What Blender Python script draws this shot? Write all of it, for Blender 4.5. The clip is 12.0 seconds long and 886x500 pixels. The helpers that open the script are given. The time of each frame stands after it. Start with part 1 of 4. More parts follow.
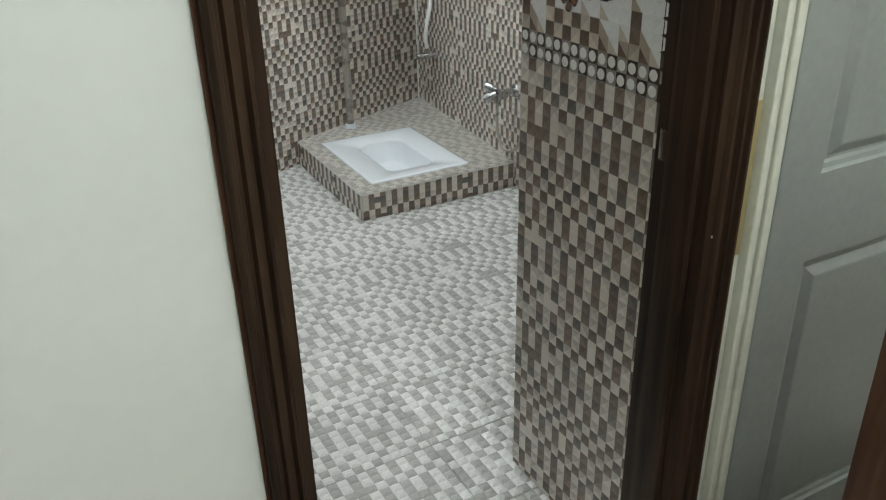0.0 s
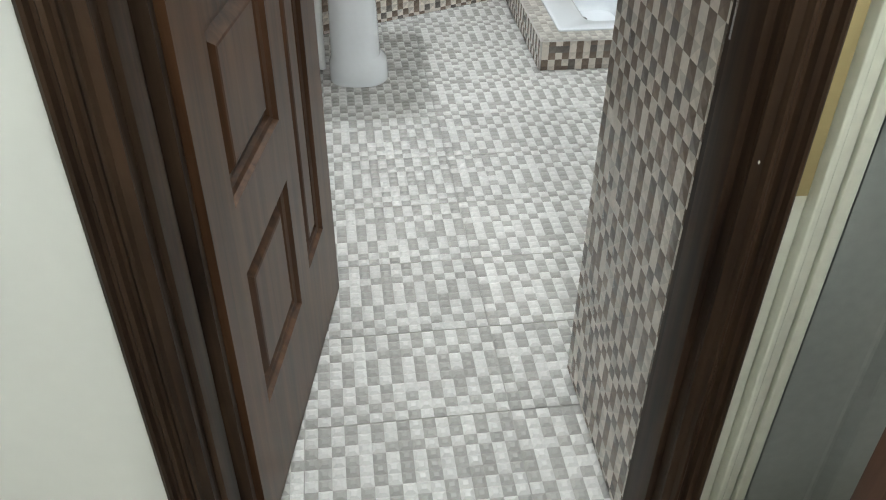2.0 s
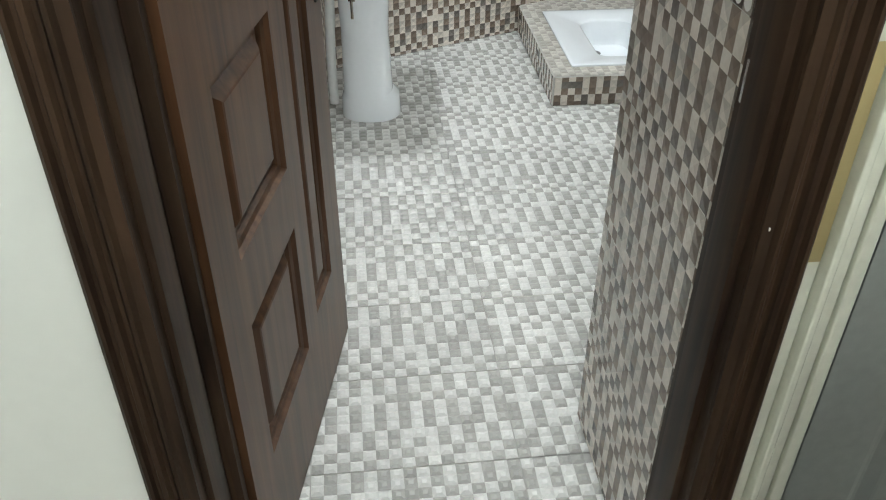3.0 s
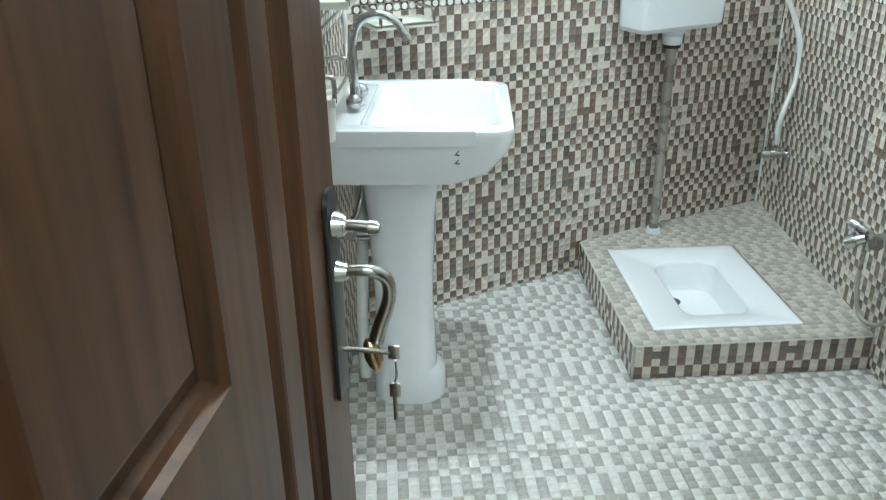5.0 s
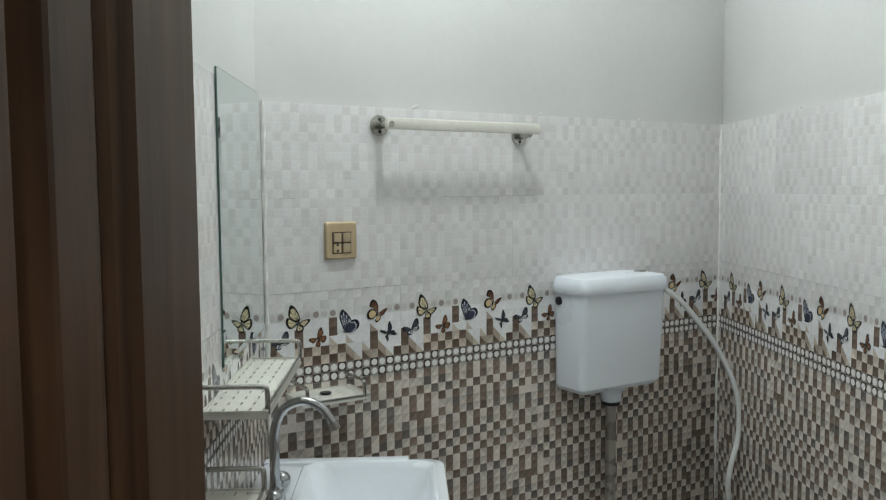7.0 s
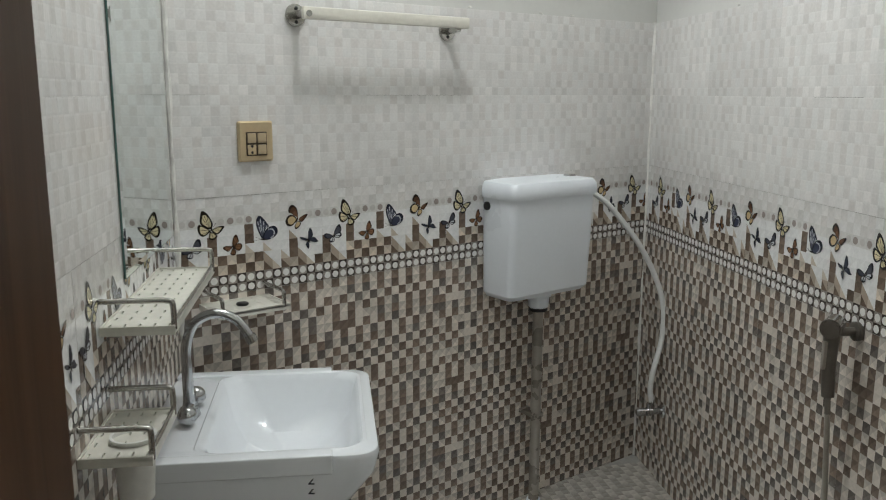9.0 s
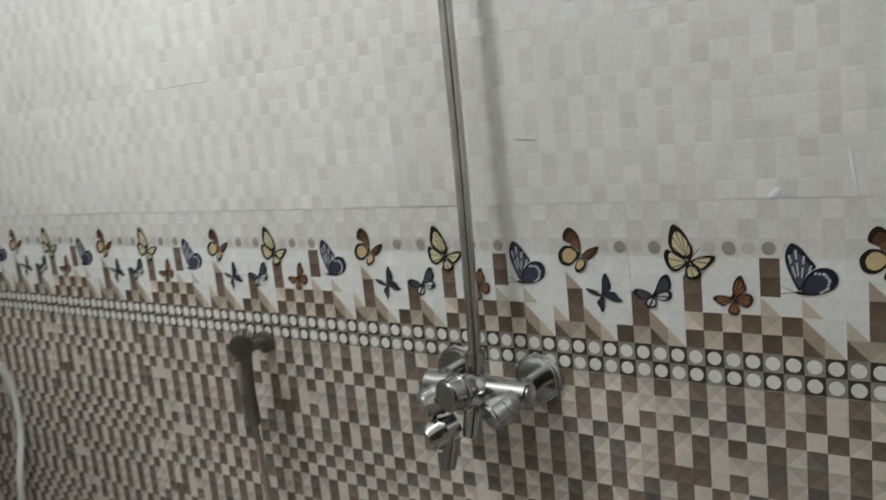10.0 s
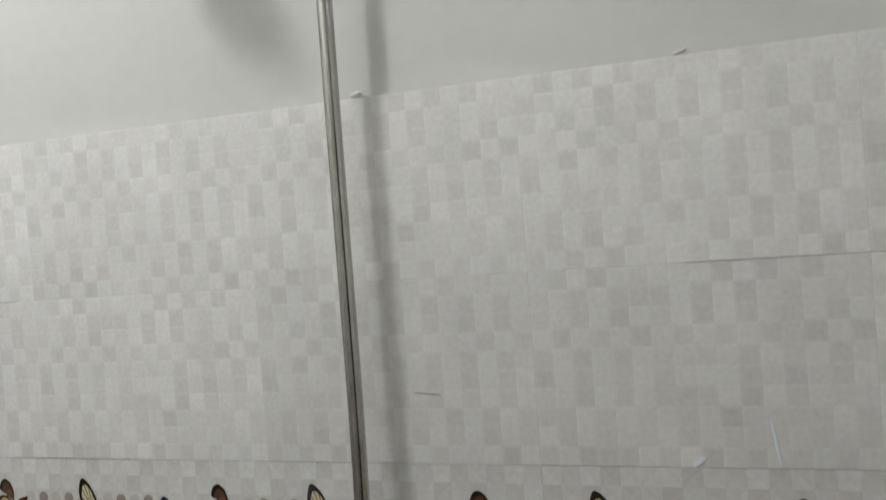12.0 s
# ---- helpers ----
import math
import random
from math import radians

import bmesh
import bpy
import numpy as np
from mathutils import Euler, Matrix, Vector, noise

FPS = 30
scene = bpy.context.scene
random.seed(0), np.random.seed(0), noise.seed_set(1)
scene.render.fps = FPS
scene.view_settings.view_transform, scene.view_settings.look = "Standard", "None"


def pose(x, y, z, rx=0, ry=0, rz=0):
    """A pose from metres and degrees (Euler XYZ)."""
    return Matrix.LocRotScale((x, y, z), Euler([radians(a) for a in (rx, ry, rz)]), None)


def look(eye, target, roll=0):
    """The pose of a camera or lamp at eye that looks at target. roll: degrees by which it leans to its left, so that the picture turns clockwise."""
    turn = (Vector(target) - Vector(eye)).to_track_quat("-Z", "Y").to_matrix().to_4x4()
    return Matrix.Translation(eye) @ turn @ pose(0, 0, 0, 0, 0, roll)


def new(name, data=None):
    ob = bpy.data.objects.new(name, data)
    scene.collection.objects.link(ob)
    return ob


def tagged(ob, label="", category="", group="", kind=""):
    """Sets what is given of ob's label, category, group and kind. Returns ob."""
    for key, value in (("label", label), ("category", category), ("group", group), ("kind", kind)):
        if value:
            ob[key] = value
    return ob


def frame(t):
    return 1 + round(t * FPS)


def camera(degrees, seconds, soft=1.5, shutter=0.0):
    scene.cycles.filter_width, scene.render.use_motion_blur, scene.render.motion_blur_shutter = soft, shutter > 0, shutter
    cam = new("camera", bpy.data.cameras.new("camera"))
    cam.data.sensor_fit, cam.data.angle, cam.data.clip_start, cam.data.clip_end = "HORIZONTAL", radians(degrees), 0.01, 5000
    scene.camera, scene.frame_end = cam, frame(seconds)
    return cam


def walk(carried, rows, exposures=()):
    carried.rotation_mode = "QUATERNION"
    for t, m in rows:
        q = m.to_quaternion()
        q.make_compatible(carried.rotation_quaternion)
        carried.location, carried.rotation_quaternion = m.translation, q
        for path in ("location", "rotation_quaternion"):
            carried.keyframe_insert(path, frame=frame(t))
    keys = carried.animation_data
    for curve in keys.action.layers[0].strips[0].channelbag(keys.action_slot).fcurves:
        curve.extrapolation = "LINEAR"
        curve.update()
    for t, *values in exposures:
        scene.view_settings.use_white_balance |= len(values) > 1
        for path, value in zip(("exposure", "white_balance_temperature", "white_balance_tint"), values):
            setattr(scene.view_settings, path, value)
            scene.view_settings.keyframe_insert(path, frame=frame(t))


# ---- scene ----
cam = camera(56.5, 12.0, soft=1.1, shutter=0.13)
PATH = [
    (0, (0.193, 0.102, 1.369), (1.592, 1.21, 0.468), -1.4),
    (0.5, (0.416, 0.107, 1.295), (1.595, 1.325, 0.232), -0.7),
    (1, (0.572, 0.12, 1.263), (1.622, 1.359, 0.096), 3.0),
    (1.5, (0.622, 0.037, 1.264), (1.511, 1.368, 0.065), 1.0),
    (2, (0.642, -0.006, 1.269), (1.452, 1.37, 0.065), 0.5),
    (2.5, (0.665, 0.001, 1.279), (1.453, 1.392, 0.078), 0.6),
    (2.7, (0.668, 0.003, 1.289), (1.457, 1.408, 0.104), 0.5),
    (4.3, (0.722, 0.364, 1.322), (1.556, 1.832, 0.249), -1.2),
    (4.5, (0.784, 0.452, 1.347), (1.629, 1.941, 0.313), -1.4),
    (5, (0.926, 0.633, 1.353), (1.751, 2.255, 0.523), -0.9),
    (5.5, (1.01, 0.802, 1.414), (1.868, 2.482, 0.752), -1.1),
    (6, (1.035, 0.857, 1.514), (1.959, 2.573, 1.063), -0.7),
    (6.5, (1.035, 0.841, 1.516), (1.997, 2.566, 1.209), -0.4),
    (7, (1.033, 0.816, 1.521), (2.084, 2.511, 1.372), -0.4),
    (7.2, (1.024, 0.809, 1.522), (2.103, 2.489, 1.436), -0.2),
    (9, (1.096, 0.905, 1.505), (2.277, 2.475, 1.129), 0.2),
    (9.2, (1.148, 0.975, 1.450), (2.405, 2.472, 1.030), -1.2),
    (9.5, (1.2, 1.107, 1.424), (2.799, 2.171, 0.866), -4.8),
    (9.7, (1.293, 1.109, 1.392), (3.071, 1.866, 0.875), -5.2),
    (10, (1.376, 1.207, 1.39), (3.335, 1.45, 1.065), -5.9),
    (10.5, (1.506, 1.391, 1.306), (3.489, 1.145, 1.231), -4.1),
    (11, (1.531, 1.421, 1.315), (3.507, 1.113, 1.262), -3.8),
    (11.5, (1.523, 1.385, 1.356), (3.487, 1.05, 1.171), -3.7),
    (12, (1.504, 1.404, 1.552), (3.465, 1.012, 1.516), -4.3),
]
EXPOSURES = [(0.0, 0.17, 6300, 9), (0.5, 0.24, 6350, 10), (1.0, 0.33, 6400, 10), (1.5, 0.46, 6350, 11), (2.7, 0.56, 6300, 10), (4.3, 0.66, 6250, 7), (4.6, 0.66, 6250, 7), (5.0, 0.60, 5900, 1), (5.5, 0.4, 5950, 2), (6.0, -0.3, 6100, 4), (6.5, -0.42, 6250, 7),
             (7.2, -0.65, 6350, 9), (9.0, -0.70, 6650, 12), (9.5, -0.78, 6700, 14), (10.0, -0.47, 6650, 12), (10.5, -0.58, 6700, 12), (11.5, -0.54, 6700, 12), (12.0, -0.68, 6700, 14)]
walk(cam, [(t, look(eye, target, roll)) for t, eye, target, roll in PATH], EXPOSURES)

# ---------------------------------------------------------------- light
world = bpy.data.worlds.new("world")
scene.world = world
world.use_nodes = True
world.node_tree.nodes["Background"].inputs[0].default_value = (0.6, 0.65, 0.7, 1)
world.node_tree.nodes["Background"].inputs[1].default_value = 0.05


def lamp(name, place, watts, radius, colour):
    data = bpy.data.lights.new(name, "POINT")
    data.energy, data.shadow_soft_size, data.color = watts, radius, colour
    ob = new(name, data)
    ob.location = place
    return ob


LAMP = (2.13, 2.36, 2.92)
lamp("bulb_light", LAMP, 62, 0.075, (0.94, 1.0, 1.0))
HALL = (0.696, -0.438, 2.88)
lamp("hall_light", HALL, 49, 0.09, (0.96, 1.0, 0.975))

# ---------------------------------------------------------------- materials
def material(name, colour, rough=0.5, metal=0.0, vary=0.12, scale=8.0, bump=0.0, bump_scale=60.0, stretch=(1, 1, 1),
             coat=0.0, printed=False, fine=0.05):
    """A surface with broad and fine variation of its colour, uneven gloss and fine relief."""
    mat = bpy.data.materials.new(name)
    mat.use_nodes = True
    t = mat.node_tree
    bsdf = t.nodes["Principled BSDF"]
    co = t.nodes.new("ShaderNodeTexCoord")
    mp = t.nodes.new("ShaderNodeMapping")
    mp.inputs["Scale"].default_value = stretch
    t.links.new(co.outputs["Object"], mp.inputs["Vector"])
    broad = t.nodes.new("ShaderNodeTexNoise")
    broad.inputs["Scale"].default_value, broad.inputs["Detail"].default_value = scale, 4
    small = t.nodes.new("ShaderNodeTexNoise")
    small.inputs["Scale"].default_value, small.inputs["Detail"].default_value = bump_scale, 5
    for n in (broad, small):
        t.links.new(mp.outputs["Vector"], n.inputs["Vector"])
    base = t.nodes.new("ShaderNodeAttribute" if printed else "ShaderNodeRGB")
    if printed:
        base.attribute_name = "Print"
    else:
        base.outputs[0].default_value = (*colour, 1)
    last = base.outputs["Color"]
    for n, amount in ((broad, vary), (small, fine)):
        ramp = t.nodes.new("ShaderNodeMapRange")
        ramp.inputs["From Min"].default_value, ramp.inputs["From Max"].default_value = 0.3, 0.7
        ramp.inputs["To Min"].default_value, ramp.inputs["To Max"].default_value = 1 - amount, 1 + amount
        t.links.new(n.outputs["Fac"], ramp.inputs["Value"])
        mul = t.nodes.new("ShaderNodeVectorMath")
        mul.operation = "SCALE"
        t.links.new(last, mul.inputs[0])
        t.links.new(ramp.outputs[0], mul.inputs["Scale"])
        last = mul.outputs[0]
    if printed:
        info = t.nodes.new("ShaderNodeObjectInfo")
        ramp = t.nodes.new("ShaderNodeMapRange")
        ramp.inputs["To Min"].default_value, ramp.inputs["To Max"].default_value = 0.94, 1.06
        t.links.new(info.outputs["Random"], ramp.inputs["Value"])
        mul = t.nodes.new("ShaderNodeVectorMath")
        mul.operation = "SCALE"
        t.links.new(last, mul.inputs[0])
        t.links.new(ramp.outputs[0], mul.inputs["Scale"])
        last = mul.outputs[0]
    t.links.new(last, bsdf.inputs["Base Color"])
    gloss = t.nodes.new("ShaderNodeMapRange")
    gloss.inputs["To Min"].default_value, gloss.inputs["To Max"].default_value = max(0.02, rough - 0.08), min(1, rough + 0.08)
    t.links.new(broad.outputs["Fac"], gloss.inputs["Value"])
    t.links.new(gloss.outputs[0], bsdf.inputs["Roughness"])
    bsdf.inputs["Metallic"].default_value = metal
    bsdf.inputs["Coat Weight"].default_value = coat
    bsdf.inputs["Coat Roughness"].default_value = 0.08
    if bump:
        b = t.nodes.new("ShaderNodeBump")
        b.inputs["Strength"].default_value, b.inputs["Distance"].default_value = bump, 0.002
        t.links.new(small.outputs["Fac"], b.inputs["Height"])
        t.links.new(b.outputs[0], bsdf.inputs["Normal"])
    return mat


def wood(name, dark, light, rough=0.38, sheen=0.14):
    mat = bpy.data.materials.new(name)
    mat.use_nodes = True
    t = mat.node_tree
    bsdf = t.nodes["Principled BSDF"]
    co = t.nodes.new("ShaderNodeTexCoord")
    mp = t.nodes.new("ShaderNodeMapping")
    mp.inputs["Scale"].default_value = (22, 22, 1.1)
    t.links.new(co.outputs["Object"], mp.inputs["Vector"])
    grain = t.nodes.new("ShaderNodeTexNoise")
    grain.inputs["Scale"].default_value, grain.inputs["Detail"].default_value, grain.inputs["Distortion"].default_value = 2.0, 6, 0.6
    t.links.new(mp.outputs[0], grain.inputs["Vector"])
    cloud = t.nodes.new("ShaderNodeTexNoise")
    cloud.inputs["Scale"].default_value = 2.5
    t.links.new(co.outputs["Object"], cloud.inputs["Vector"])
    mix = t.nodes.new("ShaderNodeMath")
    mix.operation = "MULTIPLY_ADD"
    mix.inputs[1].default_value = 0.45
    t.links.new(cloud.outputs["Fac"], mix.inputs[0])
    t.links.new(grain.outputs["Fac"], mix.inputs[2])
    ramp = t.nodes.new("ShaderNodeValToRGB")
    ramp.color_ramp.elements[0].position, ramp.color_ramp.elements[0].color = 0.5, (*dark, 1)
    ramp.color_ramp.elements[1].position, ramp.color_ramp.elements[1].color = 0.95, (*light, 1)
    t.links.new(mix.outputs[0], ramp.inputs[0])
    t.links.new(ramp.outputs[0], bsdf.inputs["Base Color"])
    bsdf.inputs["Roughness"].default_value = rough
    bsdf.inputs["Specular IOR Level"].default_value = sheen
    b = t.nodes.new("ShaderNodeBump")
    b.inputs["Strength"].default_value, b.inputs["Distance"].default_value = 0.25, 0.001
    t.links.new(grain.outputs["Fac"], b.inputs["Height"])
    t.links.new(b.outputs[0], bsdf.inputs["Normal"])
    return mat


GLAZE = material("glazed_tile", (1, 1, 1), 0.17, printed=True, vary=0.06, scale=9, bump=0.05, bump_scale=140, fine=0.05)
FLOOR_TILE = material("matt_floor_tile", (1, 1, 1), 0.42, printed=True, vary=0.05, scale=7, bump=0.12, bump_scale=160, fine=0.05)
PLASTER = material("white_plaster", (0.615, 0.615, 0.595), 0.75, vary=0.035, scale=2.2, bump=0.12, bump_scale=45, fine=0.015)
HALL_PAINT = material("hall_paint", (0.79, 0.80, 0.76), 0.55, vary=0.03, scale=1.8, bump=0.06, bump_scale=40, fine=0.01)
GROUT = material("grout", (0.42, 0.41, 0.39), 0.85, vary=0.2, scale=14, bump=0.3, bump_scale=120)
WHITE_GROUT = material("white_grout", (0.74, 0.73, 0.70), 0.8, vary=0.18, scale=20, bump=0.3, bump_scale=120)
DARK_WOOD = wood("dark_stained_wood", (0.016, 0.010, 0.0075), (0.066, 0.038, 0.0225), 0.5, 0.10)
DOOR_WOOD = wood("varnished_door_wood", (0.040, 0.0185, 0.0090), (0.112, 0.0535, 0.0265), 0.34, 0.22)
RED_WOOD = wood("reddish_wood", (0.070, 0.033, 0.020), (0.155, 0.075, 0.045), 0.4)
CERAMIC = material("white_ceramic", (0.845, 0.88, 0.925), 0.12, vary=0.015, scale=3, coat=0.5, fine=0.01)
PLASTIC = material("white_plastic", (0.85, 0.895, 0.955), 0.30, vary=0.02, scale=4, bump=0.03, bump_scale=90, fine=0.01)
HOSE = material("white_hose", (0.78, 0.79, 0.78), 0.4, vary=0.03)
PIPE_GREY = material("grey_pipe", (0.36, 0.33, 0.29), 0.28, metal=0.35, vary=0.15, scale=12)
DARK_PIPE = material("dark_grey_pipe", (0.15, 0.135, 0.115), 0.3, metal=0.3, vary=0.15, scale=12)
BEIGE = material("beige_plastic", (0.66, 0.645, 0.58), 0.4, vary=0.06, scale=12, bump=0.05)
GOLD_PLATE = material("golden_plastic", (0.55, 0.43, 0.27), 0.33, metal=0.25, vary=0.05, scale=10)
BROWN_KEY = material("brown_plastic", (0.47, 0.37, 0.24), 0.35, vary=0.06)
KEY_GAP = material("dark_brown_plastic", (0.06, 0.038, 0.02), 0.4, vary=0.06)
CHROME = material("chrome", (0.50, 0.505, 0.51), 0.15, metal=1.0, vary=0.03, scale=20, fine=0.02)
STEEL = material("worn_steel", (0.46, 0.45, 0.425), 0.22, metal=1.0, vary=0.12, scale=25)
BRASS = material("antique_brass", (0.50, 0.38, 0.22), 0.25, metal=1.0, vary=0.15, scale=30)
BLACK = material("black_plastic", (0.015, 0.015, 0.016), 0.35, vary=0.1)
STAIN = material("bare_wood_patch", (0.36, 0.29, 0.14), 0.45, vary=0.3, scale=16, stretch=(1, 1, 0.15))
GREY_DOOR = material("grey_metallic_paint", (0.34, 0.36, 0.34), 0.33, metal=0.25, vary=0.06, scale=3, bump=0.03)
CREAM = material("cream_gloss_paint", (0.68, 0.68, 0.58), 0.32, vary=0.08, scale=5, bump=0.08, bump_scale=50)
RAIL_WHITE = material("off_white_enamel", (0.72, 0.70, 0.63), 0.35, vary=0.06, scale=9)
CUP = material("frosted_plastic", (0.72, 0.72, 0.69), 0.3, vary=0.03)
HALL_FLOOR = material("hall_floor", (0.42, 0.38, 0.33), 0.35, vary=0.12, scale=3)
MARK = material("blue_black_ink", (0.03, 0.035, 0.06), 0.5)
OPAL = bpy.data.materials.new("lit_opal_glass")
OPAL.use_nodes = True
OPAL.node_tree.nodes["Principled BSDF"].inputs["Emission Color"].default_value = (1, 0.98, 0.93, 1)
OPAL.node_tree.nodes["Principled BSDF"].inputs["Emission Strength"].default_value = 12
MIRROR = bpy.data.materials.new("silvered_mirror")
MIRROR.use_nodes = True
MIRROR.node_tree.nodes["Principled BSDF"].inputs["Base Color"].default_value = (0.80, 0.86, 0.85, 1)
MIRROR.node_tree.nodes["Principled BSDF"].inputs["Metallic"].default_value = 1.0
MIRROR.node_tree.nodes["Principled BSDF"].inputs["Roughness"].default_value = 0.03
GLASS_EDGE = material("green_glass_edge", (0.10, 0.20, 0.18), 0.1, vary=0.05)


# ---------------------------------------------------------------- mesh helpers
def part(name, bm, mat, parent=None, label="", smooth=True, place=None):
    """Links a bmesh as one mesh object, under a thing or a part."""
    me = bpy.data.meshes.new(name)
    bm.normal_update()
    bm.to_mesh(me)
    bm.free()
    me.materials.append(mat)
    if smooth:
        me.shade_smooth()
        me.set_sharp_from_angle(angle=radians(38))
    ob = new(name, me)
    if parent is not None:
        ob.parent = parent
    if place is not None:
        ob.matrix_basis = place
    if label:
        tagged(ob, label)
    return ob


def thing(name, m, label, category, group="", kind=""):
    ob = new(name)
    ob.matrix_basis = m
    ob.empty_display_size = 0.05
    return tagged(ob, label, category, group, kind)


def box(x0, x1, y0, y1, z0, z1, bevel=0.0, seg=2, bm=None):
    own = bmesh.new()
    bmesh.ops.create_cube(own, size=1, matrix=Matrix.LocRotScale(((x0 + x1) / 2, (y0 + y1) / 2, (z0 + z1) / 2), None, (x1 - x0, y1 - y0, z1 - z0)))
    if bevel:
        bmesh.ops.bevel(own, geom=own.edges[:], offset=bevel, segments=seg, affect="EDGES", profile=0.6)
    return join(bm, own)


def join(bm, other):
    if bm is None:
        return other
    me = bpy.data.meshes.new("join")
    other.to_mesh(me)
    other.free()
    bm.from_mesh(me)
    bpy.data.meshes.remove(me)
    return bm


def moved(bm, m):
    bmesh.ops.transform(bm, matrix=m, verts=bm.verts[:])
    return bm


def rod(a, b, r0, r1=None, n=20, bm=None, bevel=0.0):
    """A round bar from a to b."""
    a, b = Vector(a), Vector(b)
    own = bmesh.new()
    bmesh.ops.create_cone(own, cap_ends=True, segments=n, radius1=r0, radius2=r0 if r1 is None else r1, depth=(b - a).length)
    if bevel:
        bmesh.ops.bevel(own, geom=[e for e in own.edges if any(len(f.verts) > 4 for f in e.link_faces)], offset=bevel, segments=2, affect="EDGES")
    turn = (b - a).to_track_quat("Z", "Y").to_matrix().to_4x4()
    moved(own, Matrix.Translation((a + b) / 2) @ turn)
    return join(bm, own)


def spline(points, steps=8):
    pts = [Vector(p) for p in points]
    out = []
    for i in range(len(pts) - 1):
        p0, p1, p2, p3 = pts[max(i - 1, 0)], pts[i], pts[i + 1], pts[min(i + 2, len(pts) - 1)]
        for k in range(steps):
            t = k / steps
            out.append(0.5 * ((2 * p1) + (p2 - p0) * t + (2 * p0 - 5 * p1 + 4 * p2 - p3) * t * t + (3 * p1 - p0 - 3 * p2 + p3) * t ** 3))
    return out + [pts[-1]]


def tube(points, radius, n=12, steps=8, bm=None):
    """A bent round bar through the points; radius may change along it."""
    line = spline(points, steps)
    radii = radius if callable(radius) else (lambda f: radius)
    own = bmesh.new()
    rings, side = [], None
    for i, p in enumerate(line):
        ahead = (line[min(i + 1, len(line) - 1)] - line[max(i - 1, 0)]).normalized()
        side = ahead.orthogonal().normalized() if side is None else (side - ahead * side.dot(ahead)).normalized()
        up = ahead.cross(side)
        r = radii(i / (len(line) - 1))
        rings.append([own.verts.new(p + r * (math.cos(2 * math.pi * k / n) * side + math.sin(2 * math.pi * k / n) * up)) for k in range(n)])
    for a, b in zip(rings, rings[1:]):
        for k in range(n):
            own.faces.new((a[k], a[(k + 1) % n], b[(k + 1) % n], b[k]))
    own.faces.new(rings[0][::-1]), own.faces.new(rings[-1])
    return join(bm, own)


def loft(rings, close_first=True, close_last=True, bm=None):
    own = bmesh.new()
    vs = [[own.verts.new(p) for p in ring] for ring in rings]
    n = len(vs[0])
    for a, b in zip(vs, vs[1:]):
        for k in range(n):
            own.faces.new((a[k], a[(k + 1) % n], b[(k + 1) % n], b[k]))
    if close_first:
        own.faces.new(vs[0][::-1])
    if close_last:
        own.faces.new(vs[-1])
    return join(bm, own)


def rounded(x0, x1, y0, y1, z, r, n=5):
    """A ring: a rectangle with round corners at height z."""
    out = []
    for cx, cy, a0 in ((x1 - r, y1 - r, 0), (x0 + r, y1 - r, 90), (x0 + r, y0 + r, 180), (x1 - r, y0 + r, 270)):
        for k in range(n + 1):
            a = radians(a0 + 90 * k / n)
            out.append((cx + r * math.cos(a), cy + r * math.sin(a), z))
    return out


def prism(outline, z0, z1, bm=None):
    """An upright block over a plan outline."""
    return loft([[(x, y, z0) for x, y in outline], [(x, y, z1) for x, y in outline]], bm=bm)


def frame_of(origin, along, out, up=(0, 0, 1)):
    """Local x along a wall, y up, z out of the wall."""
    x, y, z = Vector(along).normalized(), Vector(up), Vector(out).normalized()
    m = Matrix((x, y, z)).transposed().to_4x4()
    m.translation = origin
    return m


# ---------------------------------------------------------------- the plan
XL, XC, YC = 1.757, 3.55, 2.895
SKEW = radians(-119.25)
DS = Vector((math.cos(SKEW), math.sin(SKEW), 0))
NS = Vector((DS.y, -DS.x, 0))
CORNER = Vector((XC, YC, 0))
LC = Vector((XL, YC, 0))
NL = -NS
U, N = Vector((0.912, -0.410, 0)).normalized(), Vector((0.410, 0.912, 0)).normalized()
A = Vector((0.737, 0.750, 0))
OPEN, THICK, HEAD = 0.635, 0.12, 2.03
P0 = A + U * (OPEN + 0.012) + N * THICK
P1 = Vector((1.528, 0.944, 0))
CEIL, TILE_TOP = 3.05, 1.748
PITCH, TW = 0.2515, 0.40


def meet(p, d, q, e):
    k = ((q - p).x * e.y - (q - p).y * e.x) / (d.x * e.y - d.y * e.x)
    return p + d * k


SE = meet(P1, U, CORNER, DS)
LD = meet(A + N * THICK, U, LC, DS)


def on_wall(s, d, z):
    """A place s along the shower wall from the corner, d off it."""
    return CORNER + DS * s + NS * d + Vector((0, 0, z))


def on_basin_wall(s, d, z):
    return LC + DS * s + NL * d + Vector((0, 0, z))


# ---------------------------------------------------------------- walls, floor, ceiling
def wall(name, a, b, out, thick, z0, z1, mat, label):
    """A wall whose room face runs from a to b; it is thick on the other side."""
    bm = prism([(p.x, p.y) for p in (a, b, b - out * thick, a - out * thick)], z0, z1)
    bmesh.ops.recalc_face_normals(bm, faces=bm.faces[:])
    return tagged(part(name, bm, mat, smooth=False), label, "wall", kind="structure")


